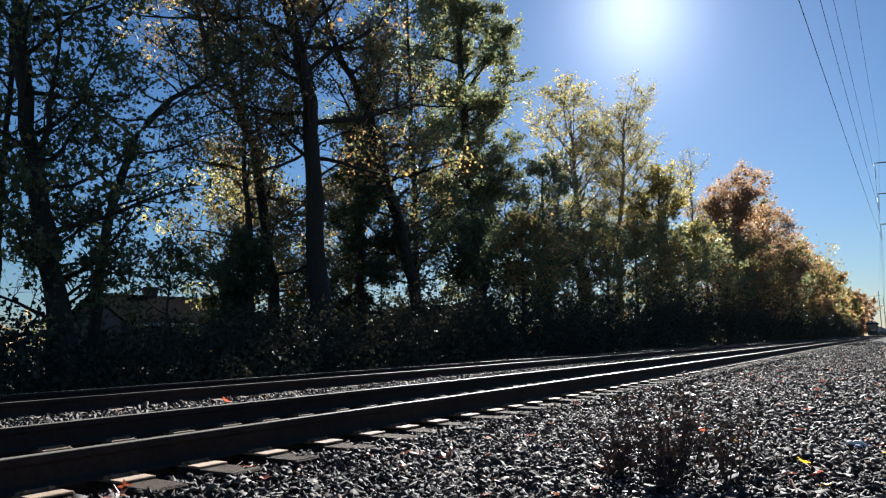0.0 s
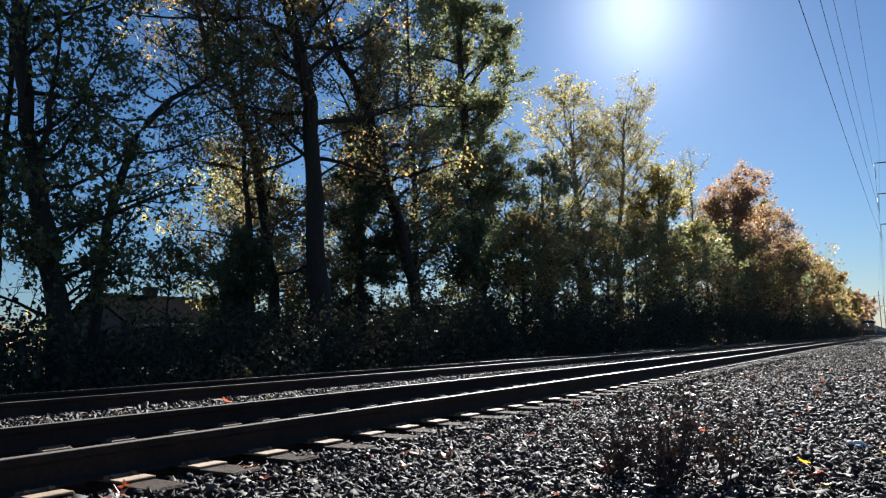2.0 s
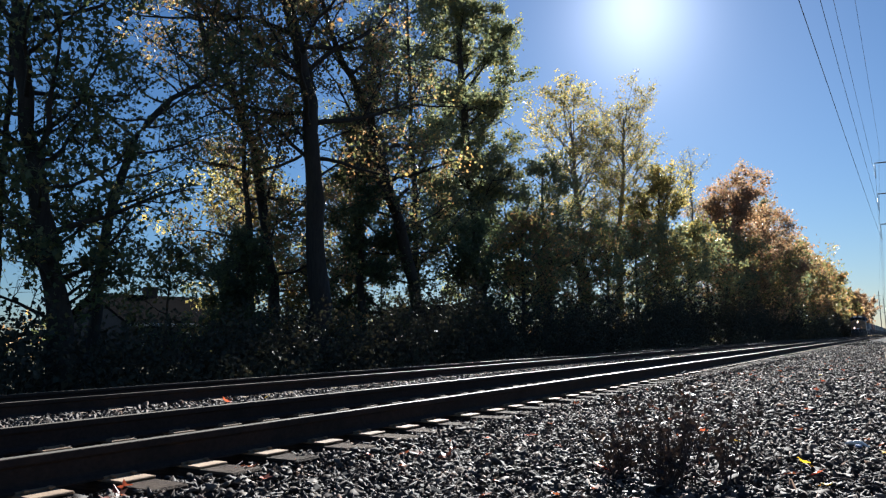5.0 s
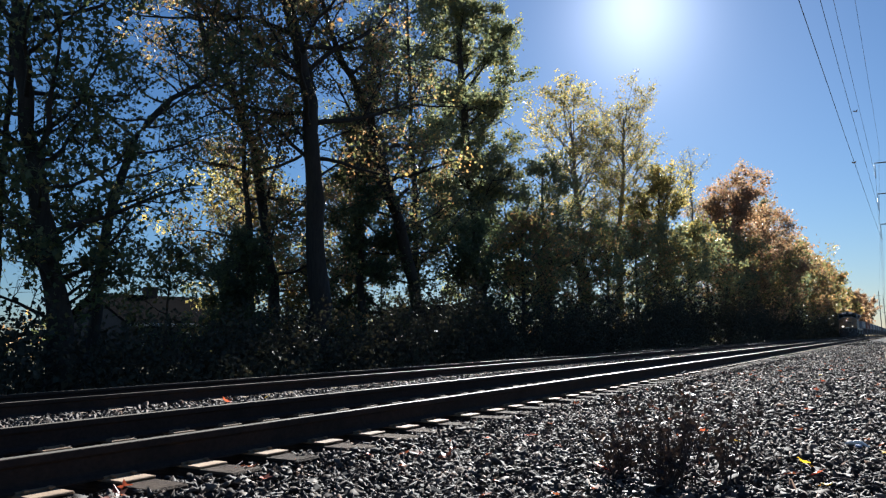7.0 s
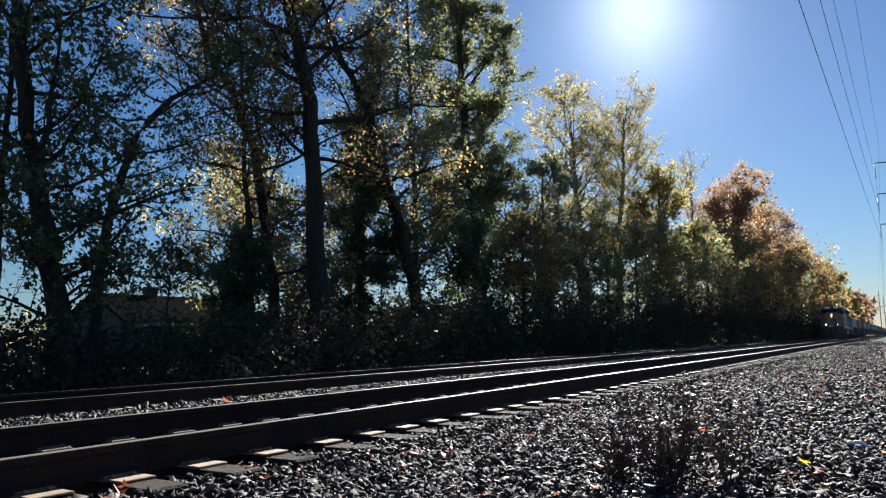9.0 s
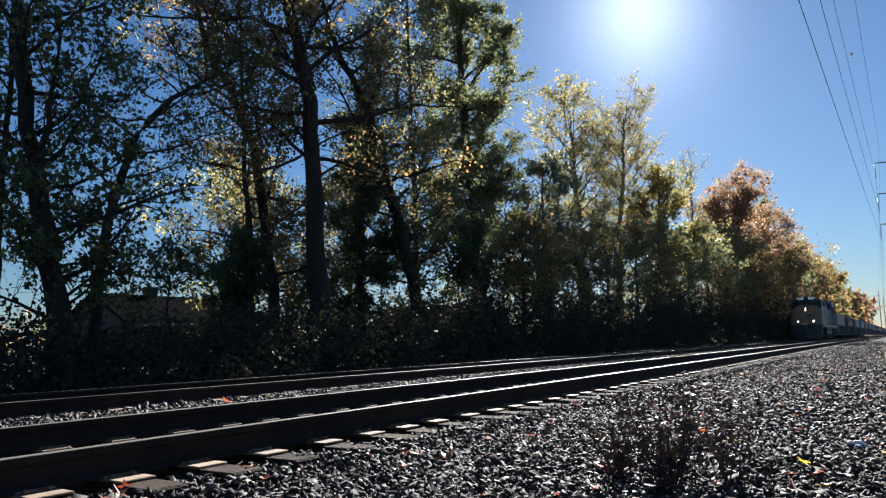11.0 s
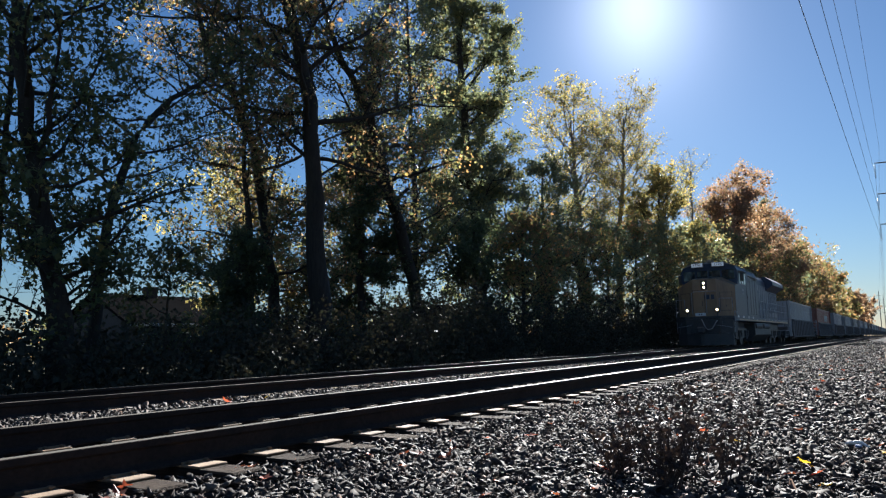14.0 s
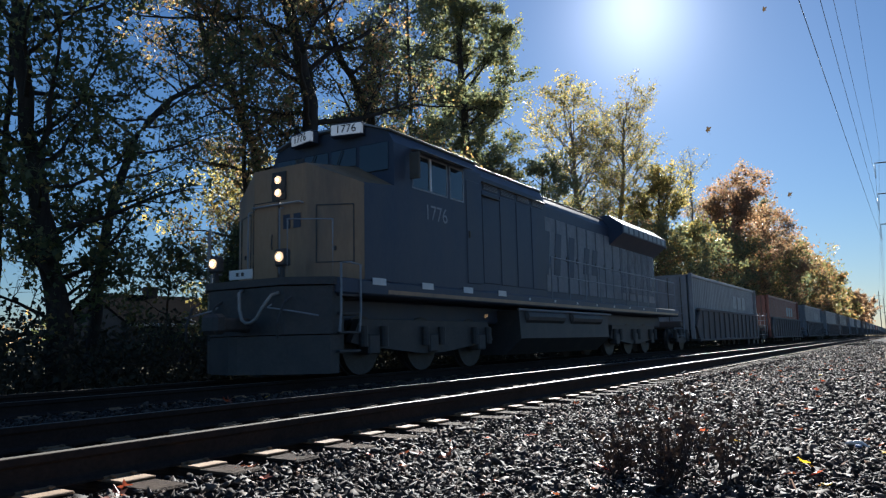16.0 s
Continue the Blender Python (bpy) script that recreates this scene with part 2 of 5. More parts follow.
M["soil"] = soil_mat()
xs = np.concatenate([np.linspace(-1500, -20, 12), np.arange(-10, 60, 0.8), np.linspace(61, 420, 60), np.linspace(450, 4500, 20)])
ys = np.concatenate([[-2500, -800, -200, -60, -20], np.arange(-10, 16.1, 0.4), [20, 30, 60, 150, 500, 2500]])
v, f = sheet(xs, ys)
ground = new("ground", soup("ground", v, f, M["soil"]))
tagged(ground, "grey crushed-stone railway bed with dark leafy soil beside it", "ground", kind="structure")


# ---------------------------------------------------------------- tracks
def rail_outline(y):
    """A flat-bottomed rail in section: foot, web and head."""
    half = [(0.070, 0.012), (0.070, 0.022), (0.018, 0.042), (0.011, 0.052), (0.011, 0.125), (0.020, 0.136), (0.037, 0.142), (0.037, 0.177), (0.035, 0.180)]
    return [(y + a, z) for a, z in half] + [(y - a, z) for a, z in reversed(half)]


def rail_shapes(y, z, stops):
    body, head = Shape(), Shape()
    out = rail_outline(y)
    n = len(out)
    for x in stops:
        body.v.append(np.array([(x, a, b + z + float(grade(x))) for a, b in out]))
    for i in range(len(stops) - 1):
        body.f += [(i * n + k, i * n + (k + 1) % n, (i + 1) * n + (k + 1) % n, (i + 1) * n + k) for k in range(n)]
    for i, x in enumerate(stops):
        g = z + float(grade(x))
        head.v.append(np.array([(x, y - 0.026, 0.1795 + g), (x, y - 0.022, 0.1818 + g), (x, y + 0.022, 0.1818 + g), (x, y + 0.026, 0.1795 + g)]))
    for i in range(len(stops) - 1):
        head.f += [(i * 4 + k, i * 4 + k + 1, i * 4 + k + 5, i * 4 + k + 4) for k in range(3)]
    return body, head


STOPS = [-80, -20, 0, 10, 20, 30, 45, 60, 80, 100, 130, 160, 200, 250, 300, 360, 420, 600, 900, 1300]
TIE_STEP, TIE_AT = 0.5064, 2.557


def build_track(name, y, z, first, last):
    tr = thing(name, "railway track of rusty rails with shiny tops on wooden ties", "railway track", "pair of tracks", "structure")
    for yy in (y, y + GAUGE):
        b, h = rail_shapes(yy, z, STOPS)
        rail = part("rail", b, M["rail_rust"], tr, "rusty brown steel rail")
        part("running_surface", h, M["steel"], rail, "polished bright rail top")
    rng = random.Random(int(y * 10) + 3)
    ties = [Shape().box(-0.115, 0.115, -1.3, 1.3, -0.17, 0.0, 0.012).mesh("tie", M["tie_wood"]) for _ in range(1)]
    pl = Shape().box(-0.105, 0.105, -0.235, 0.15, 0.0, 0.014, 0.004)
    for a in (-1, 1):
        pl.box(-0.095, 0.095, a * 0.075 - 0.012, a * 0.075 + 0.012, 0.012, 0.026, 0.003)
    plate = pl.mesh("tie_plate", M["plate_rust"])
    sp = Shape()
    for a, b in ((-0.06, 0.095), (0.06, 0.095), (0.06, -0.095), (-0.06, -0.095)):
        sp.box(a - 0.014, a + 0.014, b - 0.022, b + 0.012, 0.014, 0.034, 0.006)
    spike = sp.mesh("rail_spike", M["plate_rust"])
    rest = Shape()
    for n in range(first, last):
        x = TIE_AT + n * TIE_STEP + rng.uniform(-0.05, 0.05)
        turn = rng.uniform(-1.6, 1.6)
        if -4 < x < 62:
            t = new("tie", ties[0])
            t.parent = tr
            t.matrix_basis = pose(x, y + GAUGE / 2 + rng.uniform(-0.05, 0.05), z - rng.uniform(0, 0.012) + float(grade(x)), 0, 0, turn)
            for yy in (y, y + GAUGE):
                p = new("tie_plate", plate)
                p.parent = tr
                p.matrix_basis = pose(x, yy, z + float(grade(x)), 0, 0, turn + (0 if yy == y else 180))
                if x < 14 and y == 0:
                    k = new("spike", spike)
                    k.parent = tr
                    k.matrix_basis = pose(x, yy, z + float(grade(x)), 0, 0, turn)
        else:
            rest.box(x - 0.115, x + 0.115, y + GAUGE / 2 - 1.3, y + GAUGE / 2 + 1.3, z - 0.15 + float(grade(x)), z + float(grade(x)))
    if rest.n:
        tagged(part("far_ties", rest, M["tie_wood"], tr), kind="stuff")
    return tr


build_track("railway_track", NEAR_Y, 0.0, -60, 330)
build_track("railway_track", FAR_Y, FAR_Z, -60, 330)


# ---------------------------------------------------------------- loose stones
def stone_forms(n, corners=7):
    forms = []
    for k in range(n):
        bm = bmesh.new()
        r = random.Random(k)
        sc = (r.uniform(0.95, 1.5), r.uniform(0.6, 1.0), r.uniform(0.26, 0.55))
        for _ in range(corners if k > 5 else corners + 1):
            d = Vector((r.gauss(0, 1), r.gauss(0, 1), r.gauss(0, 1))).normalized() * r.uniform(0.8, 1.15)
            bm.verts.new(Vector([d[i] * sc[i] for i in range(3)]))
        hull = bmesh.ops.convex_hull(bm, input=bm.verts[:])
        bmesh.ops.delete(bm, geom=[w for w in hull["geom_interior"] if isinstance(w, bmesh.types.BMVert)], context='VERTS')
        bmesh.ops.triangulate(bm, faces=bm.faces[:])
        bm.verts.index_update()
        forms.append((np.array([w.co[:] for w in bm.verts]), np.array([[w.index for w in q.verts] for q in bm.faces])))
        bm.free()
    return forms


FORMS = stone_forms(14, 6)
FAR_FORMS = stone_forms(8, 5)


def turns(rng, n, tilt=1.7):
    """Random rotation matrices, mostly lying flat."""
    a, b, c = rng.uniform(0, 6.283, n), rng.normal(0, 0.35 * tilt, n), rng.normal(0, 0.35 * tilt, n)
    ca, sa, cb, sb, cc, sc = np.cos(a), np.sin(a), np.cos(b), np.sin(b), np.cos(c), np.sin(c)
    rz = np.zeros((n, 3, 3)); rz[:, 0, 0] = ca; rz[:, 0, 1] = -sa; rz[:, 1, 0] = sa; rz[:, 1, 1] = ca; rz[:, 2, 2] = 1
    rx = np.zeros((n, 3, 3)); rx[:, 0, 0] = 1; rx[:, 1, 1] = cb; rx[:, 1, 2] = -sb; rx[:, 2, 1] = sb; rx[:, 2, 2] = cb
    ry = np.zeros((n, 3, 3)); ry[:, 1, 1] = 1; ry[:, 0, 0] = cc; ry[:, 0, 2] = sc; ry[:, 2, 0] = -sc; ry[:, 2, 2] = cc
    return rz @ rx @ ry


def stones(name, x0, x1, y0, y1, per_m2, size, seed, parent, lift=0.0):
    rng = np.random.default_rng(seed)
    n = int((x1 - x0) * (y1 - y0) * per_m2)
    x, y = rng.uniform(x0, x1, n), rng.uniform(y0, y1, n)
    s = size * rng.lognormal(0, 0.28, n)
    z = ground_z(x, y) + lift + s * 0.15 + rng.uniform(-0.012, 0.02, n)
    R = turns(rng, n)
    vs, fs, base = [], [], 0
    forms = FAR_FORMS if x0 >= 14 or x1 < 1.7 or y1 <= -4.3 else FORMS
    which = rng.integers(0, len(forms), n)
    for k, (fv, ff) in enumerate(forms):
        i = np.nonzero(which == k)[0]
        w = np.einsum("nij,vj->nvi", R[i], fv) * s[i][:, None, None] + np.stack([x[i], y[i], z[i]], -1)[:, None, :]
        vs.append(w.reshape(-1, 3))
        fs.append((ff[None] + (np.arange(len(i)) * len(fv))[:, None, None]).reshape(-1, 3) + base)
        base += len(i) * len(fv)
    ob = new(name, soup(name, np.concatenate(vs), np.concatenate(fs), M["stone"]))
    if parent:
        ob.parent = parent
    return tagged(ob, kind="stuff")


bed = thing("ballast", "loose grey crushed stones heaped beside and between the rails", "ballast", kind="stuff")
stones("stones", 1.6, 7.5, -4.3, -0.62, 1150, 0.0255, 1, bed)
stones("stones", -4, 1.6, -7.5, -0.62, 80, 0.05, 51, bed)
stones("stones", 1.6, 16, -7.5, -4.35, 80, 0.05, 52, bed)
stones("stones", -4, 1.4, 1.75, 4.35, 110, 0.045, 53, bed)
stones("stones", -4, 16, -9.5, -7.5, 50, 0.045, 54, bed)
stones("stones", -14, -4, -8, -0.62, 45, 0.05, 55, bed)
stones("stones", 1.8, 6.5, -4.0, -0.62, 350, 0.014, 21, bed, 0.015)
stones("stones", 7.5, 14, -4.6, -0.62, 580, 0.0275, 2, bed)
stones("stones", 14, 24, -4.8, -0.62, 300, 0.033, 3, bed)
stones("stones", 24, 38, -5.0, -0.62, 130, 0.042, 31, bed)
stones("stones", 38, 75, -5.4, -0.62, 45, 0.055, 33, bed)
stones("stones", 1.2, 20, -0.66, -0.10, 600, 0.026, 4, bed, 0.023)
stones("stones", 1.2, 24, -0.70, -0.40, 420, 0.026, 45, bed, 0.04)
stones("stones", 20, 50, -0.66, -0.10, 240, 0.032, 44, bed, 0.03)
stones("stones", 1.5, 20, 1.75, 4.35, 330, 0.03, 5, bed, 0.012)
stones("stones", 20, 60, 1.75, 4.35, 110, 0.042, 6, bed)
stones("stones", 2, 20, 0.1, 1.4, 150, 0.028, 7, bed)


def loose_stones(count, x0, x1, y0, y1):
    """The stones nearest to the eye, each one a piece of its own."""
    rng = random.Random(77)
    meshes = []
    for k, (fv, ff) in enumerate(FORMS):
        meshes.append(Shape().add(fv, [tuple(q) for q in ff]).mesh("stone", M["single_stone"]))
    for k in range(count):
        x, y, s = rng.uniform(x0, x1), rng.uniform(y0, y1), 0.027 * rng.uniform(0.8, 1.35)
        o = new("stone", meshes[k % len(meshes)])
        o.parent = bed
        o.matrix_basis = pose(x, y, float(ground_z(x, y)) + 0.018 + s * 0.3, rng.uniform(-25, 25), rng.uniform(-25, 25), rng.uniform(0, 360)) @ Matrix.Scale(s, 4)


def single_stone():
    m, nt, s = nodes_of("single ballast stone")
    oi = nt.nodes.new("ShaderNodeObjectInfo")
    col = mix(nt, 1.0, ramp(nt, oi.outputs["Random"], STONE), ramp(nt, noise_tex(nt, 2.0, 4), [(0.25, (0.55,) * 3), (0.75, (1.3,) * 3)]), 'MULTIPLY')
    nt.links.new(col, s.inputs["Base Color"])
    s.inputs["Roughness"].default_value, s.inputs["Specular IOR Level"].default_value = 0.8, 0.15
    bump(nt, s, noise_tex(nt, 3.0, 4), 0.12, 0.1)
    return m


M["single_stone"] = single_stone()
loose_stones(300, 2.8, 5.0, -2.6, -0.7)
# ---------------------------------------------------------------- trees
def leaf_form():
    """A pointed leaf, folded a little along its rib."""
    v = np.array([(0, -0.55, 0), (0.36, 0.06, 0.1), (0, 0.58, 0.0), (-0.36, 0.02, 0.1)])
    return v, np.array([(0, 1, 2), (0, 2, 3)])


def star_form():
    """A maple leaf with five points."""
    v = [(0, -0.12, 0.02)]
    for k in range(10):
        w = -math.pi / 2 + 2 * math.pi * k / 10
        r = (0.2, 0.46, 0.28, 0.55, 0.3, 0.6, 0.3, 0.55, 0.28, 0.46)[k]
        v.append((r * math.cos(w), r * math.sin(w), 0.07 * (k % 2)))
    return np.array(v), np.array([(0, k + 1, (k + 1) % 10 + 1) for k in range(10)])


def lobed_form():
    """A broad leaf with three lobes, for leaves still on the tree."""
    v = np.array([(0, -0.4, 0), (0.55, -0.1, 0.1), (0.2, 0.12, 0.02), (0, 0.62, 0.06), (-0.2, 0.12, 0.02), (-0.55, -0.06, 0.1)])
    return v, np.array([(0, 1, 2), (0, 2, 4), (2, 3, 4), (0, 4, 5)])


LEAF, STAR = leaf_form(), lobed_form()


def leaves(name, centres, size, mat, parent, rng, form=LEAF, label=""):
    n = len(centres)
    q = rng.normal(size=(n, 4))
    q /= np.linalg.norm(q, axis=1)[:, None]
    a, b, c, d = q.T
    R = np.stack([np.stack([1 - 2 * (c * c + d * d), 2 * (b * c - d * a), 2 * (b * d + c * a)], -1), np.stack([2 * (b * c + d * a), 1 - 2 * (b * b + d * d), 2 * (c * d - b * a)], -1), np.stack([2 * (b * d - c * a), 2 * (c * d + b * a), 1 - 2 * (b * b + c * c)], -1)], 1)
    s = size * rng.lognormal(0, 0.25, n)
    v, f = form
    w = np.einsum("nij,vj->nvi", R, v) * s[:, None, None] + centres[:, None, :]
    F = (f[None] + (np.arange(n) * len(v))[:, None, None]).reshape(-1, 3)
    ob = new(name, soup(name, w.reshape(-1, 3), F, mat))
    ob.parent = parent
    return tagged(ob, label)


def bend(p, d, length, n, rng, up=0.0, wander=0.25):
    """A limb's line from p along d, drifting as it grows."""
    pts = [Vector(p)]
    d = Vector(d).normalized()
    for _ in range(n):
        d = (d + Vector((rng.normal(0, wander), rng.normal(0, wander), rng.normal(0, wander) + up)) * 0.5).normalized()
        pts.append(pts[-1] + d * (length / n))
    return pts


def along(line, u):
    k = u * (len(line) - 1)
    i = min(int(k), len(line) - 2)
    return line[i].lerp(line[i + 1], k - i)


def spots_on(lines, which, u):
    """Places at the share u along the chosen polylines: lines (m, k, 3)."""
    k = np.clip(u, 0, 0.9999) * (lines.shape[1] - 1)
    i = k.astype(int)
    f = (k - i)[:, None]
    return lines[which, i] * (1 - f) + lines[which, i + 1] * f


def grown(p, d, length, n, rng, up=0.0, wander=0.3):
    """Many limbs' lines at once, each drifting as it grows."""
    d = d / np.linalg.norm(d, axis=1)[:, None]
    pts = [p]
    for _ in range(n):
        d = d + rng.normal(0, wander * 0.5, d.shape) + np.array([0, 0, up * 0.5])
        d /= np.linalg.norm(d, axis=1)[:, None]
        pts.append(pts[-1] + d * (length / n)[:, None])
    return np.stack(pts, 1)


def tubes(lines, radii, sides):
    """Vertices and quads of tapered tubes round many lines."""
    m, k, _ = lines.shape
    t = np.gradient(lines, axis=1)
    t /= np.linalg.norm(t, axis=2)[..., None] + 1e-9
    ref = np.where(np.abs(t[..., 2:]) < 0.8, np.array([0.0, 0, 1]), np.array([1.0, 0, 0]))
    a = np.cross(t, ref)
    a /= np.linalg.norm(a, axis=2)[..., None]
    b = np.cross(t, a)
    w = np.arange(sides) * 2 * math.pi / sides
    ring = a[:, :, None] * np.cos(w)[:, None] + b[:, :, None] * np.sin(w)[:, None]
    v = lines[:, :, None] + ring * radii[:, :, None, None]
    i, j, q = np.meshgrid(np.arange(m) * k * sides, np.arange(k - 1) * sides, np.arange(sides), indexing="ij")
    n = (q + 1) % sides
    f = np.stack([i + j + q, i + j + n, i + j + sides + n, i + j + sides + q], -1)
    return v.reshape(-1, 3), f.reshape(-1, 4)


def tree(name, label, spine, girth, reach, leaf, size=0.11, limbs=26, subs=7, twigs=6, per=12, low=0.28, spread=0.11, bark="bark", seed=1, form=None, shape="oval", rise=0.55, group="trees along the line", droop=0.1, bough=1.0):
    """spine: the trunk's line of (x, y, z); reach: how far the longest limbs go; low: where the crown begins.
    Leaves sit in sprays along the twigs; some boughs are nearly bare and others full."""
    rng = np.random.default_rng(seed)
    spine = [Vector(q) for q in spine]
    base = spine[0].copy()
    top = thing(name, label, "tree", group, at=Matrix.Translation(base))
    us = np.linspace(0, 1, 22)
    fine = np.array([(along(spine, u) - base)[:] for u in us])
    fine[1:-1, :2] += rng.normal(0, girth * 0.16, (20, 2))
    trunk_r = girth * (1.02 - 0.8 * us + 0.45 * np.exp(-us * 28)) * rng.uniform(0.93, 1.08, 22)
    full = np.concatenate([fine[:1] - np.array([[0, 0, 0.3]]), fine])[None]
    v, f = tubes(full, np.concatenate([[girth * 1.7], trunk_r])[None], 10)
    trunk = part("trunk", soup("trunk", v, f, M[bark]), None, top)
    trunk.data.shade_smooth()
    k = np.arange(limbs)
    u = low + (0.98 - low) * (k + rng.uniform(0, 0.8, limbs)) / limbs
    h = (u - low) / (1 - low)
    prof = {"oval": np.sin(math.pi * (0.18 + 0.74 * h)), "cone": 1.05 - 0.9 * h, "vase": 0.5 + 0.5 * h, "round": np.sin(math.pi * (0.1 + 0.85 * h)), "tall": 0.85 + 0.15 * np.sin(math.pi * h)}[shape]
    length = reach * np.maximum(0.36, prof) * rng.uniform(0.6, 1.15, limbs)
    w = 2.4 * k + rng.uniform(-0.6, 0.6, limbs)
    d = np.stack([np.cos(w), np.sin(w), rise * (0.5 + h) + rng.normal(0, 0.2, limbs)], -1)
    lines = grown(spots_on(fine[None], np.zeros(limbs, int), u), d, length, 7, rng, droop, 0.34)
    r0 = np.maximum(0.02, np.minimum(girth * 0.40 * (1 - 0.7 * u), length * 0.024))
    for i in range(limbs):
        v, f = tubes(lines[i:i + 1], (r0[i] * (1 - 0.8 * np.arange(8) / 7))[None], 6)
        o = part("limb", soup("limb", v, f, M[bark]), None, trunk)
        o.data.shade_smooth()
    # boughs, then twigs, then leaves along the twigs
    count = np.maximum(3, np.round(subs * np.minimum(1, 0.4 + 0.7 * length / reach)).astype(int))
    on = np.repeat(np.arange(limbs), count)
    at = rng.uniform(0.2, 1, len(on))
    sd = rng.normal(0, 1, (len(on), 3)) * np.array([1, 1, 0.6]) + (lines[on, -1] - lines[on, 0]) / length[on][:, None] * 0.9 + np.array([0, 0, 0.15])
    boughs = grown(spots_on(lines, on, at), sd, length[on] * bough * rng.uniform(0.24, 0.5, len(on)) * (1.15 - 0.5 * at), 4, rng, 0.05, 0.45)
    rb = (r0[on] * 0.4)[:, None] * np.array([1, 0.75, 0.5, 0.3, 0.12])
    v, f = tubes(boughs, np.maximum(rb, 0.004), 3)
    lush = rng.choice([0.15, 0.6, 1.0, 1.35, 1.7], len(on))
    tn = np.repeat(np.arange(len(on)), twigs)
    scale = min(1.9, max(0.75, reach / 4.6))
    td = rng.normal(0, 1, (len(tn), 3)) * np.array([1, 1, 0.8]) + (boughs[tn, -1] - boughs[tn, 0]) * 0.5 + np.array([0, 0, 0.4 * rise])
    shoots = grown(spots_on(boughs, tn, rng.uniform(0.2, 1, len(tn))), td, rng.uniform(0.35, 0.85, len(tn)) * scale, 2, rng, 0, 0.45)
    if base.x < 90 and girth != 0.16:
        v2, f2 = tubes(shoots[:, ::2], np.tile([[0.008, 0.003]], (len(tn), 1)) * scale, 3)
        f, v = np.concatenate([f, f2 + len(v)]), np.concatenate([v, v2])
    tagged(part("twig_growth", soup("twig_growth", v, f, M[bark]), None, top), kind="stuff")
    many = rng.poisson(per * lush[tn])
    ln = np.repeat(np.arange(len(tn)), many)
    c = spots_on(shoots, ln, rng.uniform(0.15, 1, len(ln))) + rng.normal(0, spread * scale, (len(ln), 3))
    leaves("crown", c, size, M[leaf], top, rng, form or LEAF)
    return top


# the trees beside the rails, by their trunks
tree("maple_tree", "tall dark tree with broad green leaves and a thick trunk", [(8.75, 11, -0.4), (8.7, 11, 0.9), (8.4, 11, 2.7), (7.94, 11, 4.9), (7.5, 11, 7.8), (7.2, 11.2, 15)], 0.30, 4.2, "leaf_green", 0.12, 36, 8, 6, 7, 0.22, 0.11, seed=11, form=STAR, shape="vase")
tree("maple_tree", "slender forked tree with thin green foliage", [(10.05, 12, -0.4), (10.1, 12, 1.5), (10.25, 12, 2.7), (10.55, 12, 4.4), (11.03, 12, 5.9), (12.0, 12, 7.15), (12.9, 12, 7.8), (14.4, 12.2, 9.0)], 0.15, 3.0, "leaf_green", 0.09, 28, 8, 6, 5, 0.25, 0.11, seed=12, form=STAR, rise=0.3)
tree("maple_tree", "thin young tree with dark leaves beside the thick trunk", [(8.0, 12.2, -0.4), (8.0, 12.2, 2.5), (8.1, 12.3, 5.5), (8.2, 12.4, 10)], 0.12, 2.6, "leaf_green", 0.10, 12, 6, 5, 4, 0.35, 0.12, seed=26, form=STAR)
tree("oak_tree", "thin dark-stemmed tree with rust and olive leaves", [(17.8, 15, -0.4), (17.77, 15, 1), (17.6, 15, 4.8), (17.35, 15, 7.3), (17.2, 15.2, 14)], 0.17, 3.4, "leaf_oak", 0.105, 28, 7, 6, 8, 0.22, 0.12, seed=13, rise=0.3)
tree("oak_tree", "curving tree with rusty orange and olive leaves", [(18.9, 15, -0.4), (18.83, 15, 1), (18.6, 15, 3.7), (17.95, 15, 7.25), (16.76, 15, 9.2), (15.77, 15, 10.4), (14.6, 15.2, 14.5)], 0.24, 4.6, "leaf_rust", 0.105, 32, 8, 6, 8, 0.25, 0.12, seed=14, rise=0.3)
tree("oak_tree", "tall oak with a massive bare dark trunk and olive leaves", [(17.95, 12, -0.4), (17.87, 12, 0.7), (17.71, 12, 3.6), (17.34, 12, 8.2), (16.2, 12, 11.6), (15.2, 12.2, 18)], 0.43, 5.6, "leaf_oak", 0.11, 30, 8, 6, 10, 0.5, 0.13, seed=15)
tree("leaning_tree", "leaning dark tree with sparse green leaves", [(27.1, 14, -0.4), (26.72, 14, 1.1), (25.7, 14, 4.2), (24.45, 14, 7.2), (22.96, 14, 10), (21.2, 14, 12), (19.6, 14.4, 16)], 0.33, 4.8, "leaf_oak", 0.115, 34, 8, 6, 9, 0.3, 0.13, seed=16)
tree("cedar_tree", "dense dark evergreen tree between the oaks", [(24.4, 15.5, -0.4), (24.4, 15.5, 6), (24.5, 15.5, 11.0)], 0.2, 2.9, "leaf_dark", 0.11, 52, 8, 6, 18, 0.1, 0.12, seed=17, shape="cone", rise=0.05, droop=-0.06)
tree("cedar_tree", "low dense evergreen tree at the edge of the clearing", [(16.0, 14, -0.4), (16.2, 14, 2), (16.4, 14, 4.2)], 0.1, 1.5, "leaf_dark", 0.09, 34, 6, 5, 16, 0.08, 0.09, seed=27, shape="round", rise=0.2)
tree("oak_tree", "tall spreading tree with hazy yellow-green leaves", [(41.4, 19.3, -0.4), (41.6, 19.3, 7.1), (40.4, 19.3, 11.7), (39.7, 19.3, 20.6), (39.2, 19.3, 29)], 0.46, 4.3, "leaf_hazel", 0.155, 66, 11, 8, 17, 0.14, 0.17, seed=18, shape="tall", rise=0.5, bough=1.5)
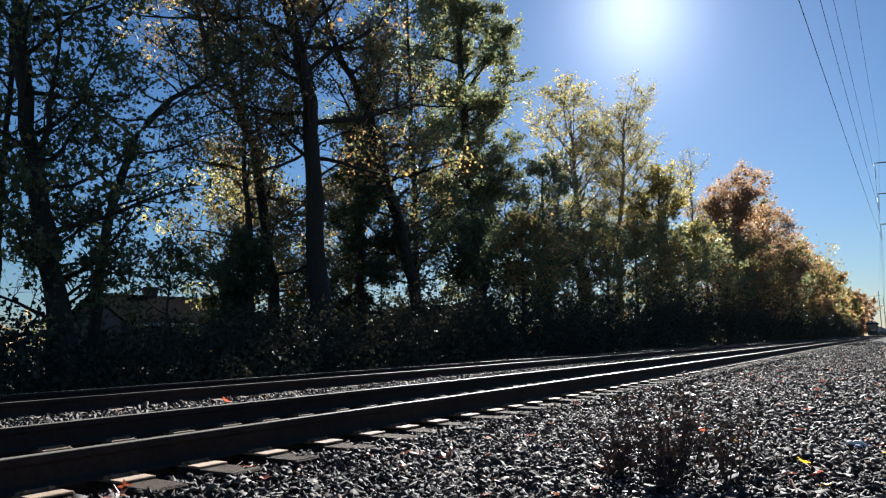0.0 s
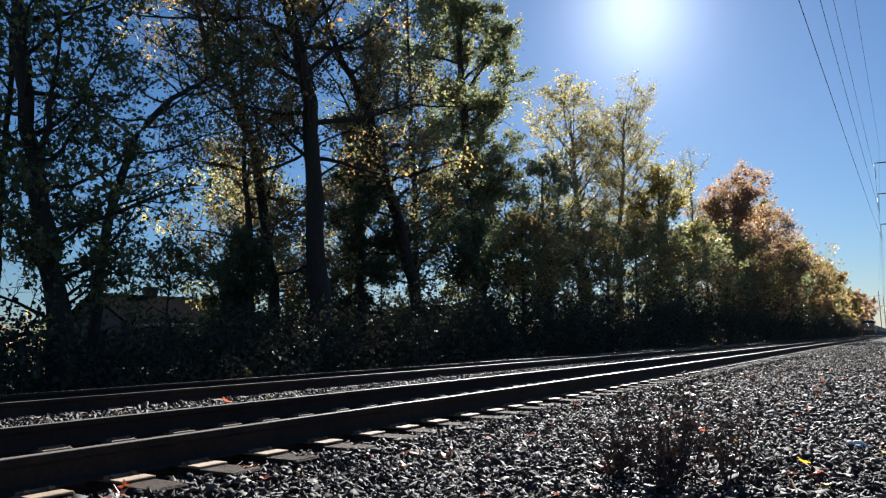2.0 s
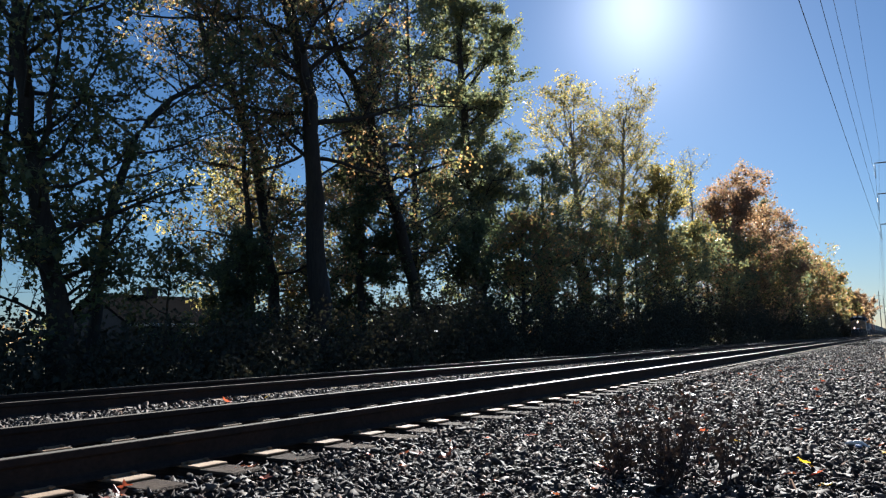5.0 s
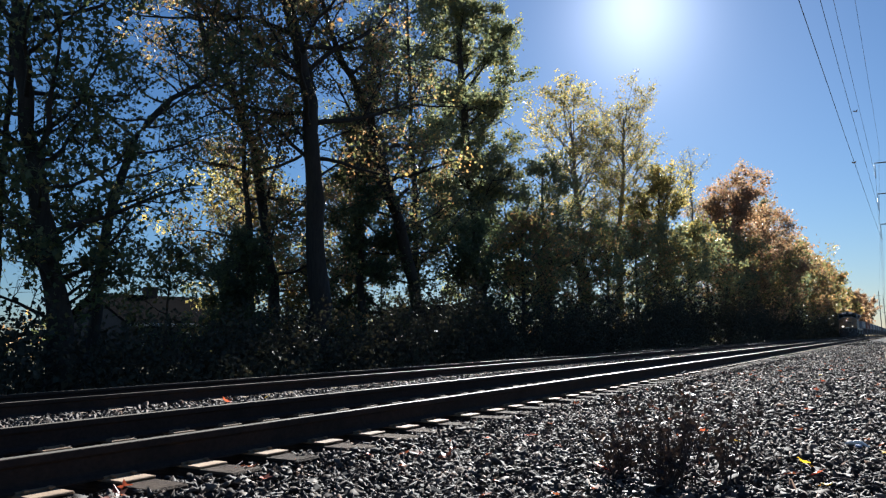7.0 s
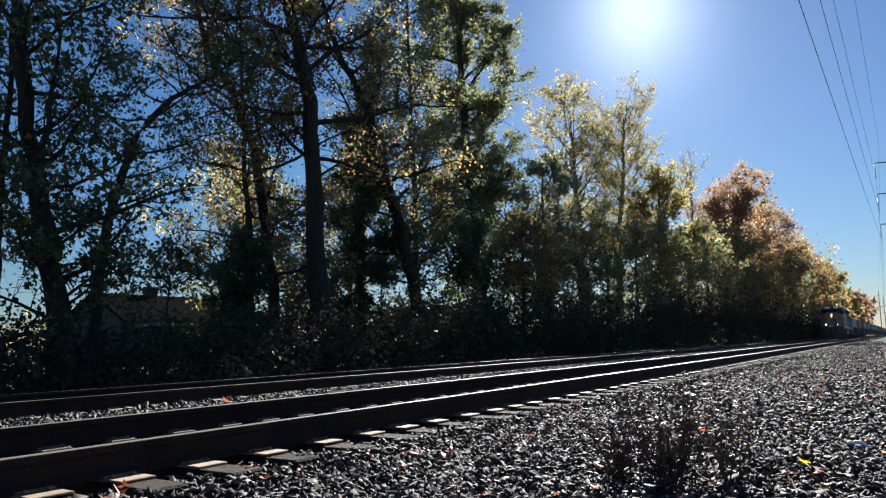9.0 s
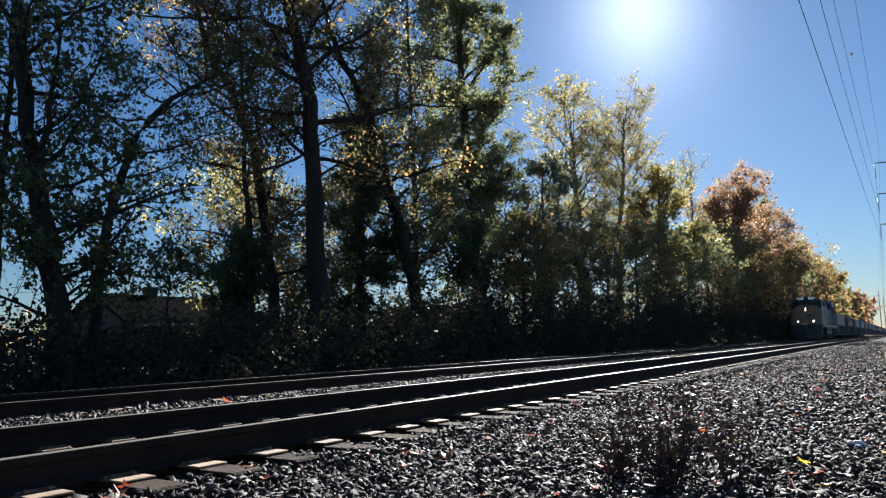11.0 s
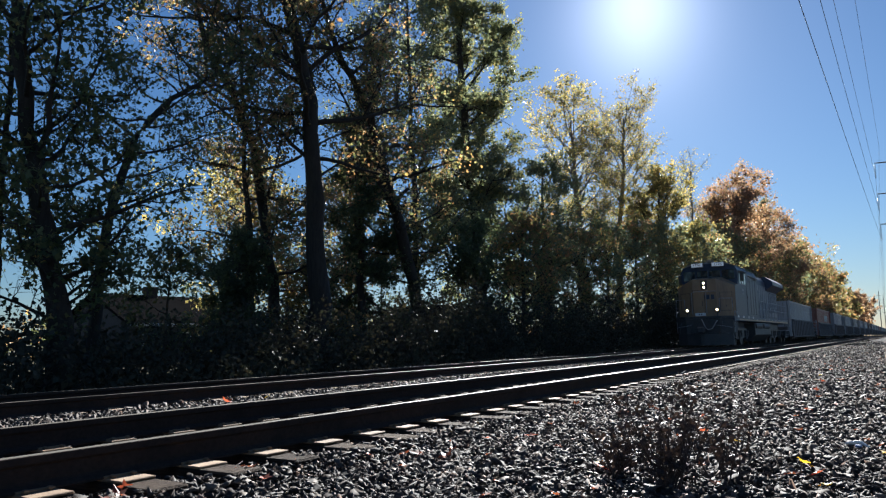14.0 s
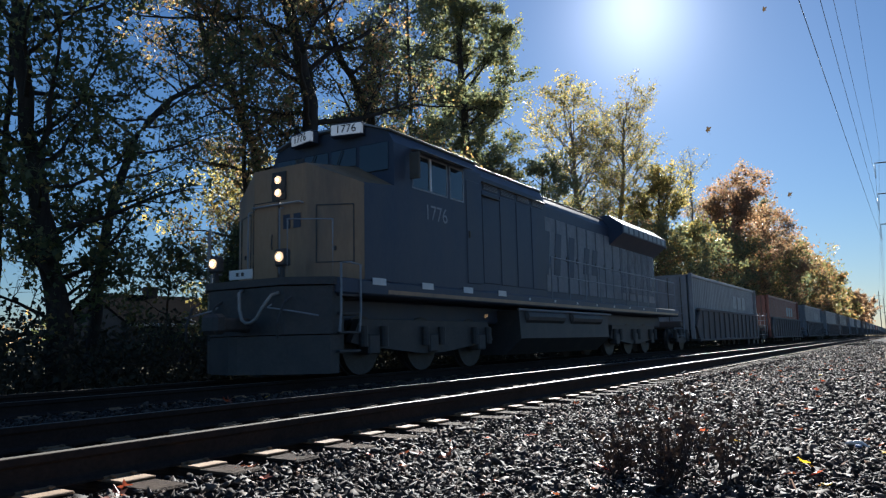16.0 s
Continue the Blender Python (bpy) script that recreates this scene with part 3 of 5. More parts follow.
tree("oak_tree", "slender yellow-green tree behind the leaning trunk", [(31.5, 17.5, -0.4), (31.4, 17.5, 8), (31.0, 17.5, 20)], 0.2, 4.4, "leaf_hazel", 0.13, 40, 8, 6, 13, 0.2, 0.13, seed=28, shape="tall", rise=0.6, bough=1.4)
tree("oak_tree", "rounded green tree under the tall crown", [(50, 18.5, -0.4), (50, 18.5, 6), (50.3, 18.5, 13.5)], 0.24, 5.0, "leaf_hazel", 0.17, 38, 7, 6, 13, 0.12, 0.13, seed=29, shape="oval", rise=0.6, bough=1.4)
tree("ash_tree", "half-bare ash with forked pale limbs and yellow tips", [(63, 20.6, -0.4), (63.2, 20.6, 9.4), (62.2, 20.6, 15.5), (61.8, 20.6, 20.5)], 0.40, 5.8, "leaf_yellow", 0.16, 26, 9, 7, 9, 0.28, 0.15, "bark_pale", 19, shape="tall", rise=0.95, bough=1.4)
tree("ash_tree", "tall half-bare ash with upswept twigs and yellow tips", [(69, 19.3, -0.4), (70, 19.3, 11), (72.2, 19.3, 17), (73.4, 19.3, 23.5)], 0.36, 5.6, "leaf_yellow", 0.15, 40, 9, 8, 6, 0.24, 0.15, "bark_pale", 33, shape="tall", rise=0.95, bough=1.2)
tree("maple_tree", "rounded tree with yellow and olive leaves", [(67, 15, -0.4), (68, 15, 8), (69.3, 15, 15.2)], 0.27, 5.6, "leaf_yellow", 0.19, 40, 8, 6, 13, 0.12, 0.14, seed=21, rise=0.7)
tree("bare_tree", "bare grey tree with fine upright twigs", [(84, 16, -0.4), (86, 16, 10), (87, 16, 20)], 0.22, 4.2, "leaf_yellow", 0.14, 34, 9, 7, 1, 0.35, 0.3, "bark_pale", 22, shape="vase", rise=1.7)
tree("maple_tree", "large russet maple with a full rounded crown", [(97, 14.5, -0.6), (100, 14.5, 10), (103, 14.5, 18.2)], 0.4, 6.8, "leaf_red", 0.22, 54, 9, 7, 13, 0.08, 0.17, seed=23, shape="tall", rise=0.7, bough=1.4)
tree("maple_tree", "broad tree in russet and brown leaves", [(122, 14, -0.6), (123, 14, 8), (125, 14, 18.5)], 0.35, 7.4, "leaf_red", 0.25, 46, 9, 7, 12, 0.06, 0.18, seed=24, shape="tall", rise=0.6, bough=1.4)
tree("poplar_tree", "small-crowned green poplar rising behind the maples", [(141, 17, -0.6), (144, 17, 10), (148, 17, 26)], 0.3, 5.0, "leaf_hazel", 0.26, 32, 8, 6, 7, 0.3, 0.2, seed=25, rise=1.2)
ROW = ((160, 14.5, 17.5, 8, "leaf_rust", "brown and olive tree in the row"), (182, 14.8, 19, 7, "leaf_red", "russet tree in the row"), (207, 15.0, 18.5, 7, "leaf_rust", "brown-leaved tree in the row"), (235, 15.2, 18.5, 7, "leaf_oak", "yellow-olive tree in the row"), (265, 15.5, 18.5, 7, "leaf_oak", "olive tree in the row"), (298, 16, 17, 6.5, "leaf_oak", "olive and rust tree in the row"), (345, 16, 15, 7, "leaf_oak", "olive tree far along the line"), (395, 16.5, 17, 8, "leaf_red", "reddish tree far along the line"), (435, 16.5, 19, 9, "leaf_red", "russet tree far along the line"), (490, 17, 18, 10, "leaf_red", "brown tree far along the line"))
for k, (x, y, h, r, mat, words) in enumerate(ROW):
    tree("broadleaf_tree", words, [(x, y, -0.8), (x + 0.3, y, h * 0.5), (x + 0.6, y, h)], 0.35, r, mat, 0.26 + x * 0.0009, 34, 8, 6, 9, 0.05, 0.24, seed=40 + k, shape="round", rise=0.7, bough=1.4)
# the lower storey: dense trees in the shade of the taller crowns
LOW = ((21, 19, 8, 4, "leaf_yellow", "small yellow-green tree behind the trunks"), (29, 20, 9, 4.5, "leaf_oak", "small olive tree behind the trunks"), (30.5, 13.6, 6.0, 2.6, "leaf_dark", "low dark tree under the leaning trunk"), (35, 13.2, 7, 3.4, "leaf_oak", "low dark tree under the tall crowns"), (39.5, 13.6, 7.0, 3.4, "leaf_hazel", "dense dark tree under the tall crowns"), (44.5, 13.8, 7.4, 3.6, "leaf_oak", "low green tree beneath taller crowns"), (50, 13.8, 8.2, 3.8, "leaf_hazel", "low dense green tree under the ashes"), (56, 13.6, 9.0, 4.2, "leaf_oak", "low dark tree under the ashes"), (62, 13.4, 9.6, 4.4, "leaf_hazel", "dense dark tree under the ashes"), (70, 13.0, 10.5, 4.8, "leaf_hazel", "dense dark tree in the row"), (78, 13, 11, 5, "leaf_oak", "low olive tree in the row"), (87, 13, 12, 5.4, "leaf_hazel", "dark green tree in the row"), (98, 12.6, 11.5, 5.6, "leaf_oak", "olive-brown tree in the row"), (111, 12, 12, 6.4, "leaf_oak", "low olive tree in the row"), (126, 12, 12, 7, "leaf_hazel", "low dark tree in the row"), (144, 12, 12.5, 8, "leaf_oak", "low brown-olive tree in the row"))
for k, (x, y, h, r, mat, words) in enumerate(LOW):
    tree("understorey_tree", words, [(x, y, -0.5), (x + 0.2, y, h * 0.5), (x + 0.3, y, h)], 0.16, r, mat, 0.10 + x * 0.0013, 38, 7, 5, 7, 0.06, 0.18, seed=60 + k, shape="round", bough=1.3)
# thin young trees between the trunks
for k, (x, y, h, r, mat, words) in enumerate(((20.8, 16.4, 4.8, 1.9, "leaf_yellow", "thin yellow-green young tree between the trunks"), (27, 16.5, 4.8, 2.2, "leaf_oak", "thin olive young tree behind the leaning trunk"), (12.6, 12.8, 3.4, 1.5, "leaf_green", "spindly young tree with thin twigs before the house"), (19.6, 13.5, 3.6, 1.6, "leaf_oak", "spindly young tree at the foot of the thick trunk"))):
    tree("young_tree", words, [(x, y, -0.5), (x + 0.1, y, h * 0.5), (x + 0.2, y, h)], 0.05, r, mat, 0.10, 18, 6, 5, 5, 0.2, 0.10, seed=90 + k, shape="round")


# ---------------------------------------------------------------- undergrowth
def shrub(x, y, h, r, mat, n, size, seed, words):
    rng = np.random.default_rng(seed)
    z = float(ground_z(x, y))
    top = thing("shrub", words, "shrub", "undergrowth along the line", at=pose(x, y, z))
    st = Shape()
    for k in range(14):
        w = rng.uniform(0, 6.283)
        st.tube(bend((rng.normal(0, r * 0.25), rng.normal(0, r * 0.25), -0.1), (math.cos(w) * 0.6, math.sin(w) * 0.6, 1), h * rng.uniform(0.7, 1.15), 4, rng, 0.1), [0.018, 0.014, 0.01, 0.007, 0.003], 4, False)
    tagged(part("stem_growth", st, M["bark"], top), kind="stuff")
    a, b = rng.uniform(0, 6.283, n), np.sqrt(rng.uniform(0, 1, n)) * r
    top_z = h * np.clip(1.0 - 0.45 * (b / r) ** 2 + 0.22 * np.sin(a * 3 + seed) + 0.15 * np.sin(a * 7 + seed * 2), 0.15, 1.3)
    c = np.stack([b * np.cos(a) * 1.3, b * np.sin(a) * 0.8, rng.uniform(0, 1, n) ** 0.6 * top_z], -1)
    leaves("foliage", c, size, M[mat], top, rng)


rng = random.Random(5)
x, k = 3.5, 0
while x < 330:
    far = max(1.0, x / 45)
    h = rng.uniform(1.7, 2.4) * min(2.6, 0.8 + x / 45)
    if 8 < x < 14.5:
        h = rng.uniform(1.7, 1.95)
    r = rng.uniform(1.3, 1.9) * min(4, 0.8 + far * 0.4)
    shrub(x, rng.uniform(9.6, 11.2) + (0.5 if x > 60 else 0) + max(0, x - 150) * 0.025, h, r, "leaf_brush", 3200 if x < 60 else 1500, (0.085 if x < 60 else 0.115) * min(4, 0.8 + far * 0.35), 100 + k, "tangled green undergrowth at the foot of the trees, darkened in colour for shade")
    x += r * 1.15
    k += 1

x = 3.0
while x < 62:
    r = rng.uniform(1.4, 2.0)
    shrub(x, rng.uniform(12.6, 14.2), rng.uniform(1.3, 1.7) + x * 0.012, r, "leaf_brush", 1900, 0.095, 200 + k, "low undergrowth beneath the trees, its leaf colour darkened for shade")
    x += r * 1.3
    k += 1
shrub(22.0, 17.0, 3.4, 1.3, "leaf_yellow", 2400, 0.11, 301, "bright yellow-green bush glimpsed between the trunks")
shrub(24.6, 18.0, 3.0, 1.4, "leaf_yellow", 2200, 0.12, 302, "yellowish bush glimpsed between the trunks")


# ---------------------------------------------------------------- far woods beyond the houses
rng = np.random.default_rng(8)
n = 16000
x = rng.uniform(-60, 420, n)
y = 78 + rng.uniform(0, 14, n)
top = 4.2 + 1.6 * np.sin(x * 0.13) + 1.1 * np.sin(x * 0.37 + 1) + 0.5 * np.sin(x * 1.1)
c = np.stack([x, y, rng.uniform(0, 1, n) ** 0.7 * top - 0.3], -1)
woods = new("far_woods")
tagged(woods, "low autumn woods in brown and olive far behind the houses", "woods", kind="stuff")
tagged(leaves("foliage", c, 0.75, M["leaf_oak"], woods, rng), kind="stuff")
# ---------------------------------------------------------------- train
M["blue"] = worn("dark blue locomotive paint", (0.042, 0.056, 0.092), (0.058, 0.072, 0.108), (0.10, 0.10, 0.105), 0.5, 0, 25, 1.0, 0.5, 0.05, (1, 1, 0.3))
M["blue"].node_tree.nodes["Principled BSDF"].inputs["Specular IOR Level"].default_value = 0.3
M["yellow"] = worn("dull yellow locomotive paint", (0.33, 0.20, 0.105), (0.40, 0.25, 0.135), (0.12, 0.09, 0.07), 0.45, 0, 20, 1.7, 0.75, 0.05, (1, 1, 0.25))
M["grey"] = worn("grey locomotive paint", (0.22, 0.23, 0.24), (0.28, 0.29, 0.30), (0.12, 0.12, 0.12), 0.45, 0, 20, 1.0, 0.5, 0.08, (1, 1, 0.3))
M["black"] = worn("sooty black running gear", (0.04, 0.039, 0.04), (0.065, 0.062, 0.06), (0.10, 0.085, 0.075), 0.6, 0.0, 20, 2, 0.6, 0.2)
M["white"] = worn("white sign paint", (0.72, 0.72, 0.7), (0.8, 0.8, 0.78), (0.45, 0.43, 0.4), 0.5, 0, 20, 3, 0.3, 0.02)
M["pale"] = worn("pale lettering paint", (0.30, 0.31, 0.33), (0.36, 0.37, 0.39), (0.15, 0.15, 0.16), 0.5, 0, 20, 1.5, 0.6, 0.03)
M["faded"] = worn("faded flank paint", (0.20, 0.205, 0.22), (0.28, 0.285, 0.30), (0.10, 0.11, 0.13), 0.6, 0, 9, 1.2, 0.7, 0.03)
M["wheel_steel"] = worn("wheel steel", (0.05, 0.044, 0.04), (0.10, 0.09, 0.082), (0.035, 0.028, 0.025), 0.6, 0.3, 30, 4, 0.4, 0.1)
M["hose"] = worn("pale rubber hose", (0.25, 0.25, 0.24), (0.34, 0.34, 0.32), (0.1, 0.1, 0.1), 0.6, 0, 30, 6, 0.4, 0.05)
M["board"] = glow("lit number board", (0.6, 0.62, 0.64), 0.06)
M["lamp"] = glow("lit headlamp reflector", (1.0, 0.60, 0.30), 0.32)
M["bulb"] = glow("burning bulb", (1.0, 0.82, 0.6), 55.0)
M["car_grey"] = worn("well car paint", (0.12, 0.11, 0.105), (0.17, 0.155, 0.145), (0.085, 0.055, 0.045), 0.75, 0, 20, 1.2, 0.6, 0.1, (1, 1, 0.3))


def glass_mat():
    m, nt, s = nodes_of("tinted cab glass")
    s.inputs["Base Color"].default_value = (0.015, 0.02, 0.025, 1)
    s.inputs["Roughness"].default_value = 0.04
    s.inputs["Specular IOR Level"].default_value = 0.8
    return m


M["glass"] = glass_mat()


def writing(words, size, mat, depth=0.004):
    """Letters with the built-in font, as a mesh facing -y, centred."""
    c = bpy.data.curves.new("letters", 'FONT')
    c.body, c.size, c.extrude, c.align_x, c.align_y = words, size, depth, 'CENTER', 'CENTER'
    ob = new("letters", c)
    me = bpy.data.meshes.new_from_object(ob.evaluated_get(bpy.context.evaluated_depsgraph_get()))
    bpy.data.objects.remove(ob)
    me.transform(pose(0, 0, 0, 90, 0, 0))
    me.materials.clear()
    me.materials.append(mat)
    return me


def wheelset(parent, x, r=0.53):
    ax = thing("wheelset", "", "", at=pose(x, 0, r))
    ax.parent = parent
    for s in (-1, 1):
        w = Shape()
        w.tube([(0, s * 0.69, 0), (0, s * 0.715, 0)], [r + 0.03, r + 0.028], 28)
        w.tube([(0, s * 0.715, 0), (0, s * 0.825, 0)], [r, r - 0.005], 28)
        w.tube([(0, s * 0.80, 0), (0, s * 0.832, 0)], [r * 0.8, r * 0.35], 24)
        w.tube([(0, s * 0.82, 0), (0, s * 0.90, 0)], 0.13, 14)
        part("wheel", w, M["wheel_steel"], ax)
    part("axle", Shape().tube([(0, -0.7, 0), (0, 0.7, 0)], 0.09, 12), M["wheel_steel"], ax)
    return ax


def side_frame(parent, x0, x1, z0, z1, axles, s):
    fr = Shape()
    y = s * 1.02
    fr.prism([(x0, z0 + 0.28), (x0 + 0.25, z1), (x1 - 0.25, z1), (x1, z0 + 0.28), (x1 - 0.3, z0 + 0.22), ((x0 + x1) / 2 + 0.4, z0 + 0.05), ((x0 + x1) / 2 - 0.4, z0 + 0.05), (x0 + 0.3, z0 + 0.22)], 1, y - 0.07, y + 0.07)
    f = part("side_frame", fr, M["black"], parent)
    for a in axles:
        part("axle_box", Shape().box(a - 0.17, a + 0.17, y - 0.13, y + 0.13, 0.36, 0.72, 0.03), M["black"], f)
        for q in (-0.3, 0.3):
            part("spring", Shape().tube([(a + q, y + s * 0.1, 0.5), (a + q, y + s * 0.1, 0.86)], 0.085, 10), M["black"], f)
    return f


def locomotive():
    """Nose towards -x; x is counted from the ditch lights, z from the rail tops."""
    L = thing("locomotive", "dark blue diesel locomotive with a yellow nose and lit headlights", "locomotive")
    W = 1.52
    # frame and deck
    fr = Shape().box(0.55, 21.4, -W, W, 1.36, 1.62, 0.03)
    fr.box(0.9, 21.2, -0.8, 0.8, 0.95, 1.36, 0.05)
    deck = part("underframe", fr, M["blue"], L, "dark blue sill")
    part("sill_stripe", Shape().box(1.9, 21.2, -W - 0.006, -W - 0.002, 1.40, 1.47), M["yellow"], deck, "yellow reflective stripe")
    for k in range(12):
        part("reflector", Shape().box(1.45 + k * 1.52, 1.83 + k * 1.52, -W - 0.012, -W - 0.002, 1.54, 1.66) if k < 4 else Shape().box(1.5 + k * 1.52, 1.58 + k * 1.52, -W - 0.012, -W - 0.002, 1.5, 1.56), M["white"], deck, "white sign plate" if k < 4 else "white reflector")
    # nose: a broad faceted box, lower at its sides
    plan = [(0.80, -0.62), (1.27, -1.5), (2.15, -1.5), (2.15, 1.5), (1.27, 1.5), (0.80, 0.62)]
    tops = [3.66, 3.27, 3.36, 3.36, 3.27, 3.66]
    n = Shape()
    n.add([(x, y, 1.62) for x, y in plan] + [(x, y, t) for (x, y), t in zip(plan, tops)] + [(2.15, -0.7, 3.82), (2.15, 0.7, 3.82)], [(0, 1, 7, 6), (1, 2, 8, 7), (2, 3, 9, 13, 12, 8), (3, 4, 10, 9), (4, 5, 11, 10), (5, 0, 6, 11), (6, 7, 8, 12), (6, 12, 13, 11), (11, 13, 9, 10), (0, 5, 4, 3, 2, 1)])
    nose = part("nose", n, M["yellow"], L, "dull yellow faceted nose")
    for s in (-1, 1):
        part("nose_side", Shape().prism([(1.27, 1.62), (2.15, 1.62), (2.15, 3.37), (1.27, 3.28)], 1, s * 1.5, s * 1.506), M["blue"], nose, "dark blue side of the nose")
    d = Shape().box(0.772, 0.80, 0.02, 0.60, 1.7, 3.05, 0.012)
    door = part("nose_door", d, M["yellow"], nose)
    part("door_handle", Shape().tube([(0.75, 0.12, 2.2), (0.735, 0.12, 2.25), (0.735, 0.12, 2.42), (0.75, 0.12, 2.47)], 0.013, 6), M["black"], door)
    gr = Shape().tube([(0.78, -0.58, 2.96), (0.70, -0.56, 2.98), (0.70, 0.56, 2.98), (0.78, 0.58, 2.96)], 0.016, 6)
    part("grab_rail", gr, M["pale"], nose)
    for y in (-0.1, 0.66):
        part("grab_rail", Shape().tube([(0.79, y, 1.75), (0.70, y, 1.78), (0.70, y, 2.9), (0.79, y, 2.93)], 0.014, 6), M["pale"], nose)
    for k in range(4):
        part("nose_marking", Shape().box(0.786, 0.797, -0.50 + k * 0.24, -0.34 + k * 0.24, 2.55, 2.80), M["blue"], nose, "dark blue bar of the railway's mark")
    for y0, y1, z0, z1 in ((-0.005, 0.012, 1.68, 3.07), (0.608, 0.625, 1.68, 3.07), (0.012, 0.608, 3.055, 3.072)):
        part("door_gap", Shape().box(0.785, 0.798, y0, y1, z0, z1), M["black"], nose, "dark gap round the nose door")
    for s in (-1, 1):
        fr = Shape()
        for y0, y1, z0, z1 in ((-0.33, -0.31, -0.5, 0.5), (0.31, 0.33, -0.5, 0.5), (-0.31, 0.31, 0.48, 0.5), (-0.31, 0.31, -0.5, -0.48)):
            fr.box(-0.012, 0.004, y0, y1, z0, z1)
        fr.box(-0.03, 0.0, -0.02, 0.02, -0.3, -0.22, 0.008)
        part("nose_panel", fr, M["black"], nose, "dark outline of a hatch").matrix_basis = pose(1.035, s * 1.06, 2.42, 0, 0, -s * 28.1)
    part("sand_filler", Shape().tube([(0.95, -0.35, 3.71), (0.93, -0.35, 3.78)], [0.09, 0.08], 12), M["black"], nose)
    lh = Shape().tube([(0.80, 0, 3.34), (0.76, 0, 3.34)], 0.17, 16).box(0.775, 0.80, -0.17, 0.17, 3.07, 3.58, 0.01)
    lamp_case = part("headlight_case", lh, M["black"], nose)
    for z in (3.43, 3.20):
        part("headlight", Shape().tube([(0.77, 0, z), (0.745, 0, z), (0.735, 0, z)], [0.07, 0.07, 0.05], 18), M["lamp"], lamp_case, "glowing round headlight")
        part("bulb", Shape().tube([(0.735, 0, z), (0.728, 0, z)], [0.024, 0.02], 10), M["bulb"], lamp_case, "bright bulb")
    # cab
    c = Shape()
    c.prism([(-1.5, 1.62), (1.5, 1.62), (1.5, 4.18), (1.37, 4.41), (0.8, 4.60), (-0.8, 4.60), (-1.37, 4.41), (-1.5, 4.18)], 0, 2.15, 5.4)
    cab = part("cab", c, M["blue"], L)
    part("cab_roof", Shape().prism([(-1.385, 4.415), (-0.81, 4.612), (0.81, 4.612), (1.385, 4.415), (1.385, 4.44), (0.81, 4.65), (-0.81, 4.65), (-1.385, 4.44)], 0, 2.05, 5.45), M["grey"], cab, "grey roof sheet")
    for y0, y1 in ((-1.38, -0.72), (-0.64, -0.04), (0.04, 0.64), (0.72, 1.38)):
        part("windshield", Shape().box(2.12, 2.16, y0, y1, 3.68 if abs(y0 + y1) > 1.5 else 3.85, 4.22, 0.015), M["glass"], cab, "dark windshield pane")
    for x0, x1 in ((2.75, 3.3), (3.38, 3.95), (4.1, 4.6)):
        for s in (-1, 1):
            w = part("side_window", Shape().box(x0, x1, s * 1.497 - 0.006, s * 1.497 + 0.012, 3.45, 4.08, 0.01), M["glass"], cab, "dark side window")
            fb = Shape()
            for a, b, e, g in ((x0 - 0.03, x1 + 0.03, 4.08, 4.11), (x0 - 0.03, x1 + 0.03, 3.42, 3.45), (x0 - 0.03, x0, 3.45, 4.08), (x1, x1 + 0.03, 3.45, 4.08)):
                fb.box(a, b, s * 1.5 - 0.01, s * 1.5 + 0.02, e, g)
            part("window_frame", fb, M["pale"], w)
    for s in (-1, 1):
        part("awning", Shape().add([(2.7, s * 1.5, 4.17), (4.7, s * 1.5, 4.17), (4.7, s * 1.74, 4.10), (2.7, s * 1.74, 4.10), (2.7, s * 1.5, 4.185), (4.7, s * 1.5, 4.185), (4.7, s * 1.74, 4.115), (2.7, s * 1.74, 4.115)], [(0, 1, 2, 3), (4, 7, 6, 5), (0, 4, 5, 1), (1, 5, 6, 2), (2, 6, 7, 3), (3, 7, 4, 0)]), M["grey"], cab)
        part("mirror", Shape().box(2.55, 2.6, s * 1.56, s * 1.78, 3.55, 4.05, 0.01), M["steel"], cab, "bright rear-view mirror")
        nb = part("number_board", Shape().box(-0.05, 0.05, -0.31, 0.31, -0.1, 0.1, 0.012), M["board"], cab, "white lit number board")
        nb.matrix_basis = pose(1.97, s * 0.56, 4.53, 0, 0, s * -14)
        t = writing("1776", 0.215, M["black"])
        t.transform(pose(0, 0, 0, 0, 0, -90))
        part("number", t, None, nb).matrix_basis = pose(-0.055, 0, 0)
        part("board_case", Shape().box(-0.045, 0.16, -0.33, 0.33, -0.125, -0.102, 0.008).box(-0.045, 0.16, -0.33, 0.33, 0.102, 0.125, 0.008).box(0.052, 0.16, -0.32, 0.32, -0.1, 0.1), M["blue"], nb)
    horn = Shape()
    for y in (-0.14, 0.0, 0.14):
        horn.tube([(3.0, y, 4.78), (2.75, y, 4.78), (2.62, y, 4.79)], [0.025, 0.03, 0.07], 8)
    horn.box(2.9, 3.05, -0.2, 0.2, 4.64, 4.76, 0.02)
    part("horn", horn, M["steel"], cab, "bright cluster of horns")
    part("air_conditioner", Shape().box(3.4, 4.6, -0.5, 0.5, 4.645, 4.80, 0.05), M["grey"], cab)
    part("antenna", Shape().tube([(4.9, 0.2, 4.64), (4.9, 0.2, 4.95)], 0.012, 6), M["black"], cab)
    for y in (-0.34, 0.34):
        part("wiper", Shape().tube([(2.09, y, 4.2), (2.09, y + 0.12, 3.92)], 0.01, 5), M["black"], cab)
    t = part("cab_number", writing("1776", 0.42, M["pale"]), None, cab, "pale numerals on the cab side")
    t.matrix_basis = pose(3.55, -1.502, 3.02)
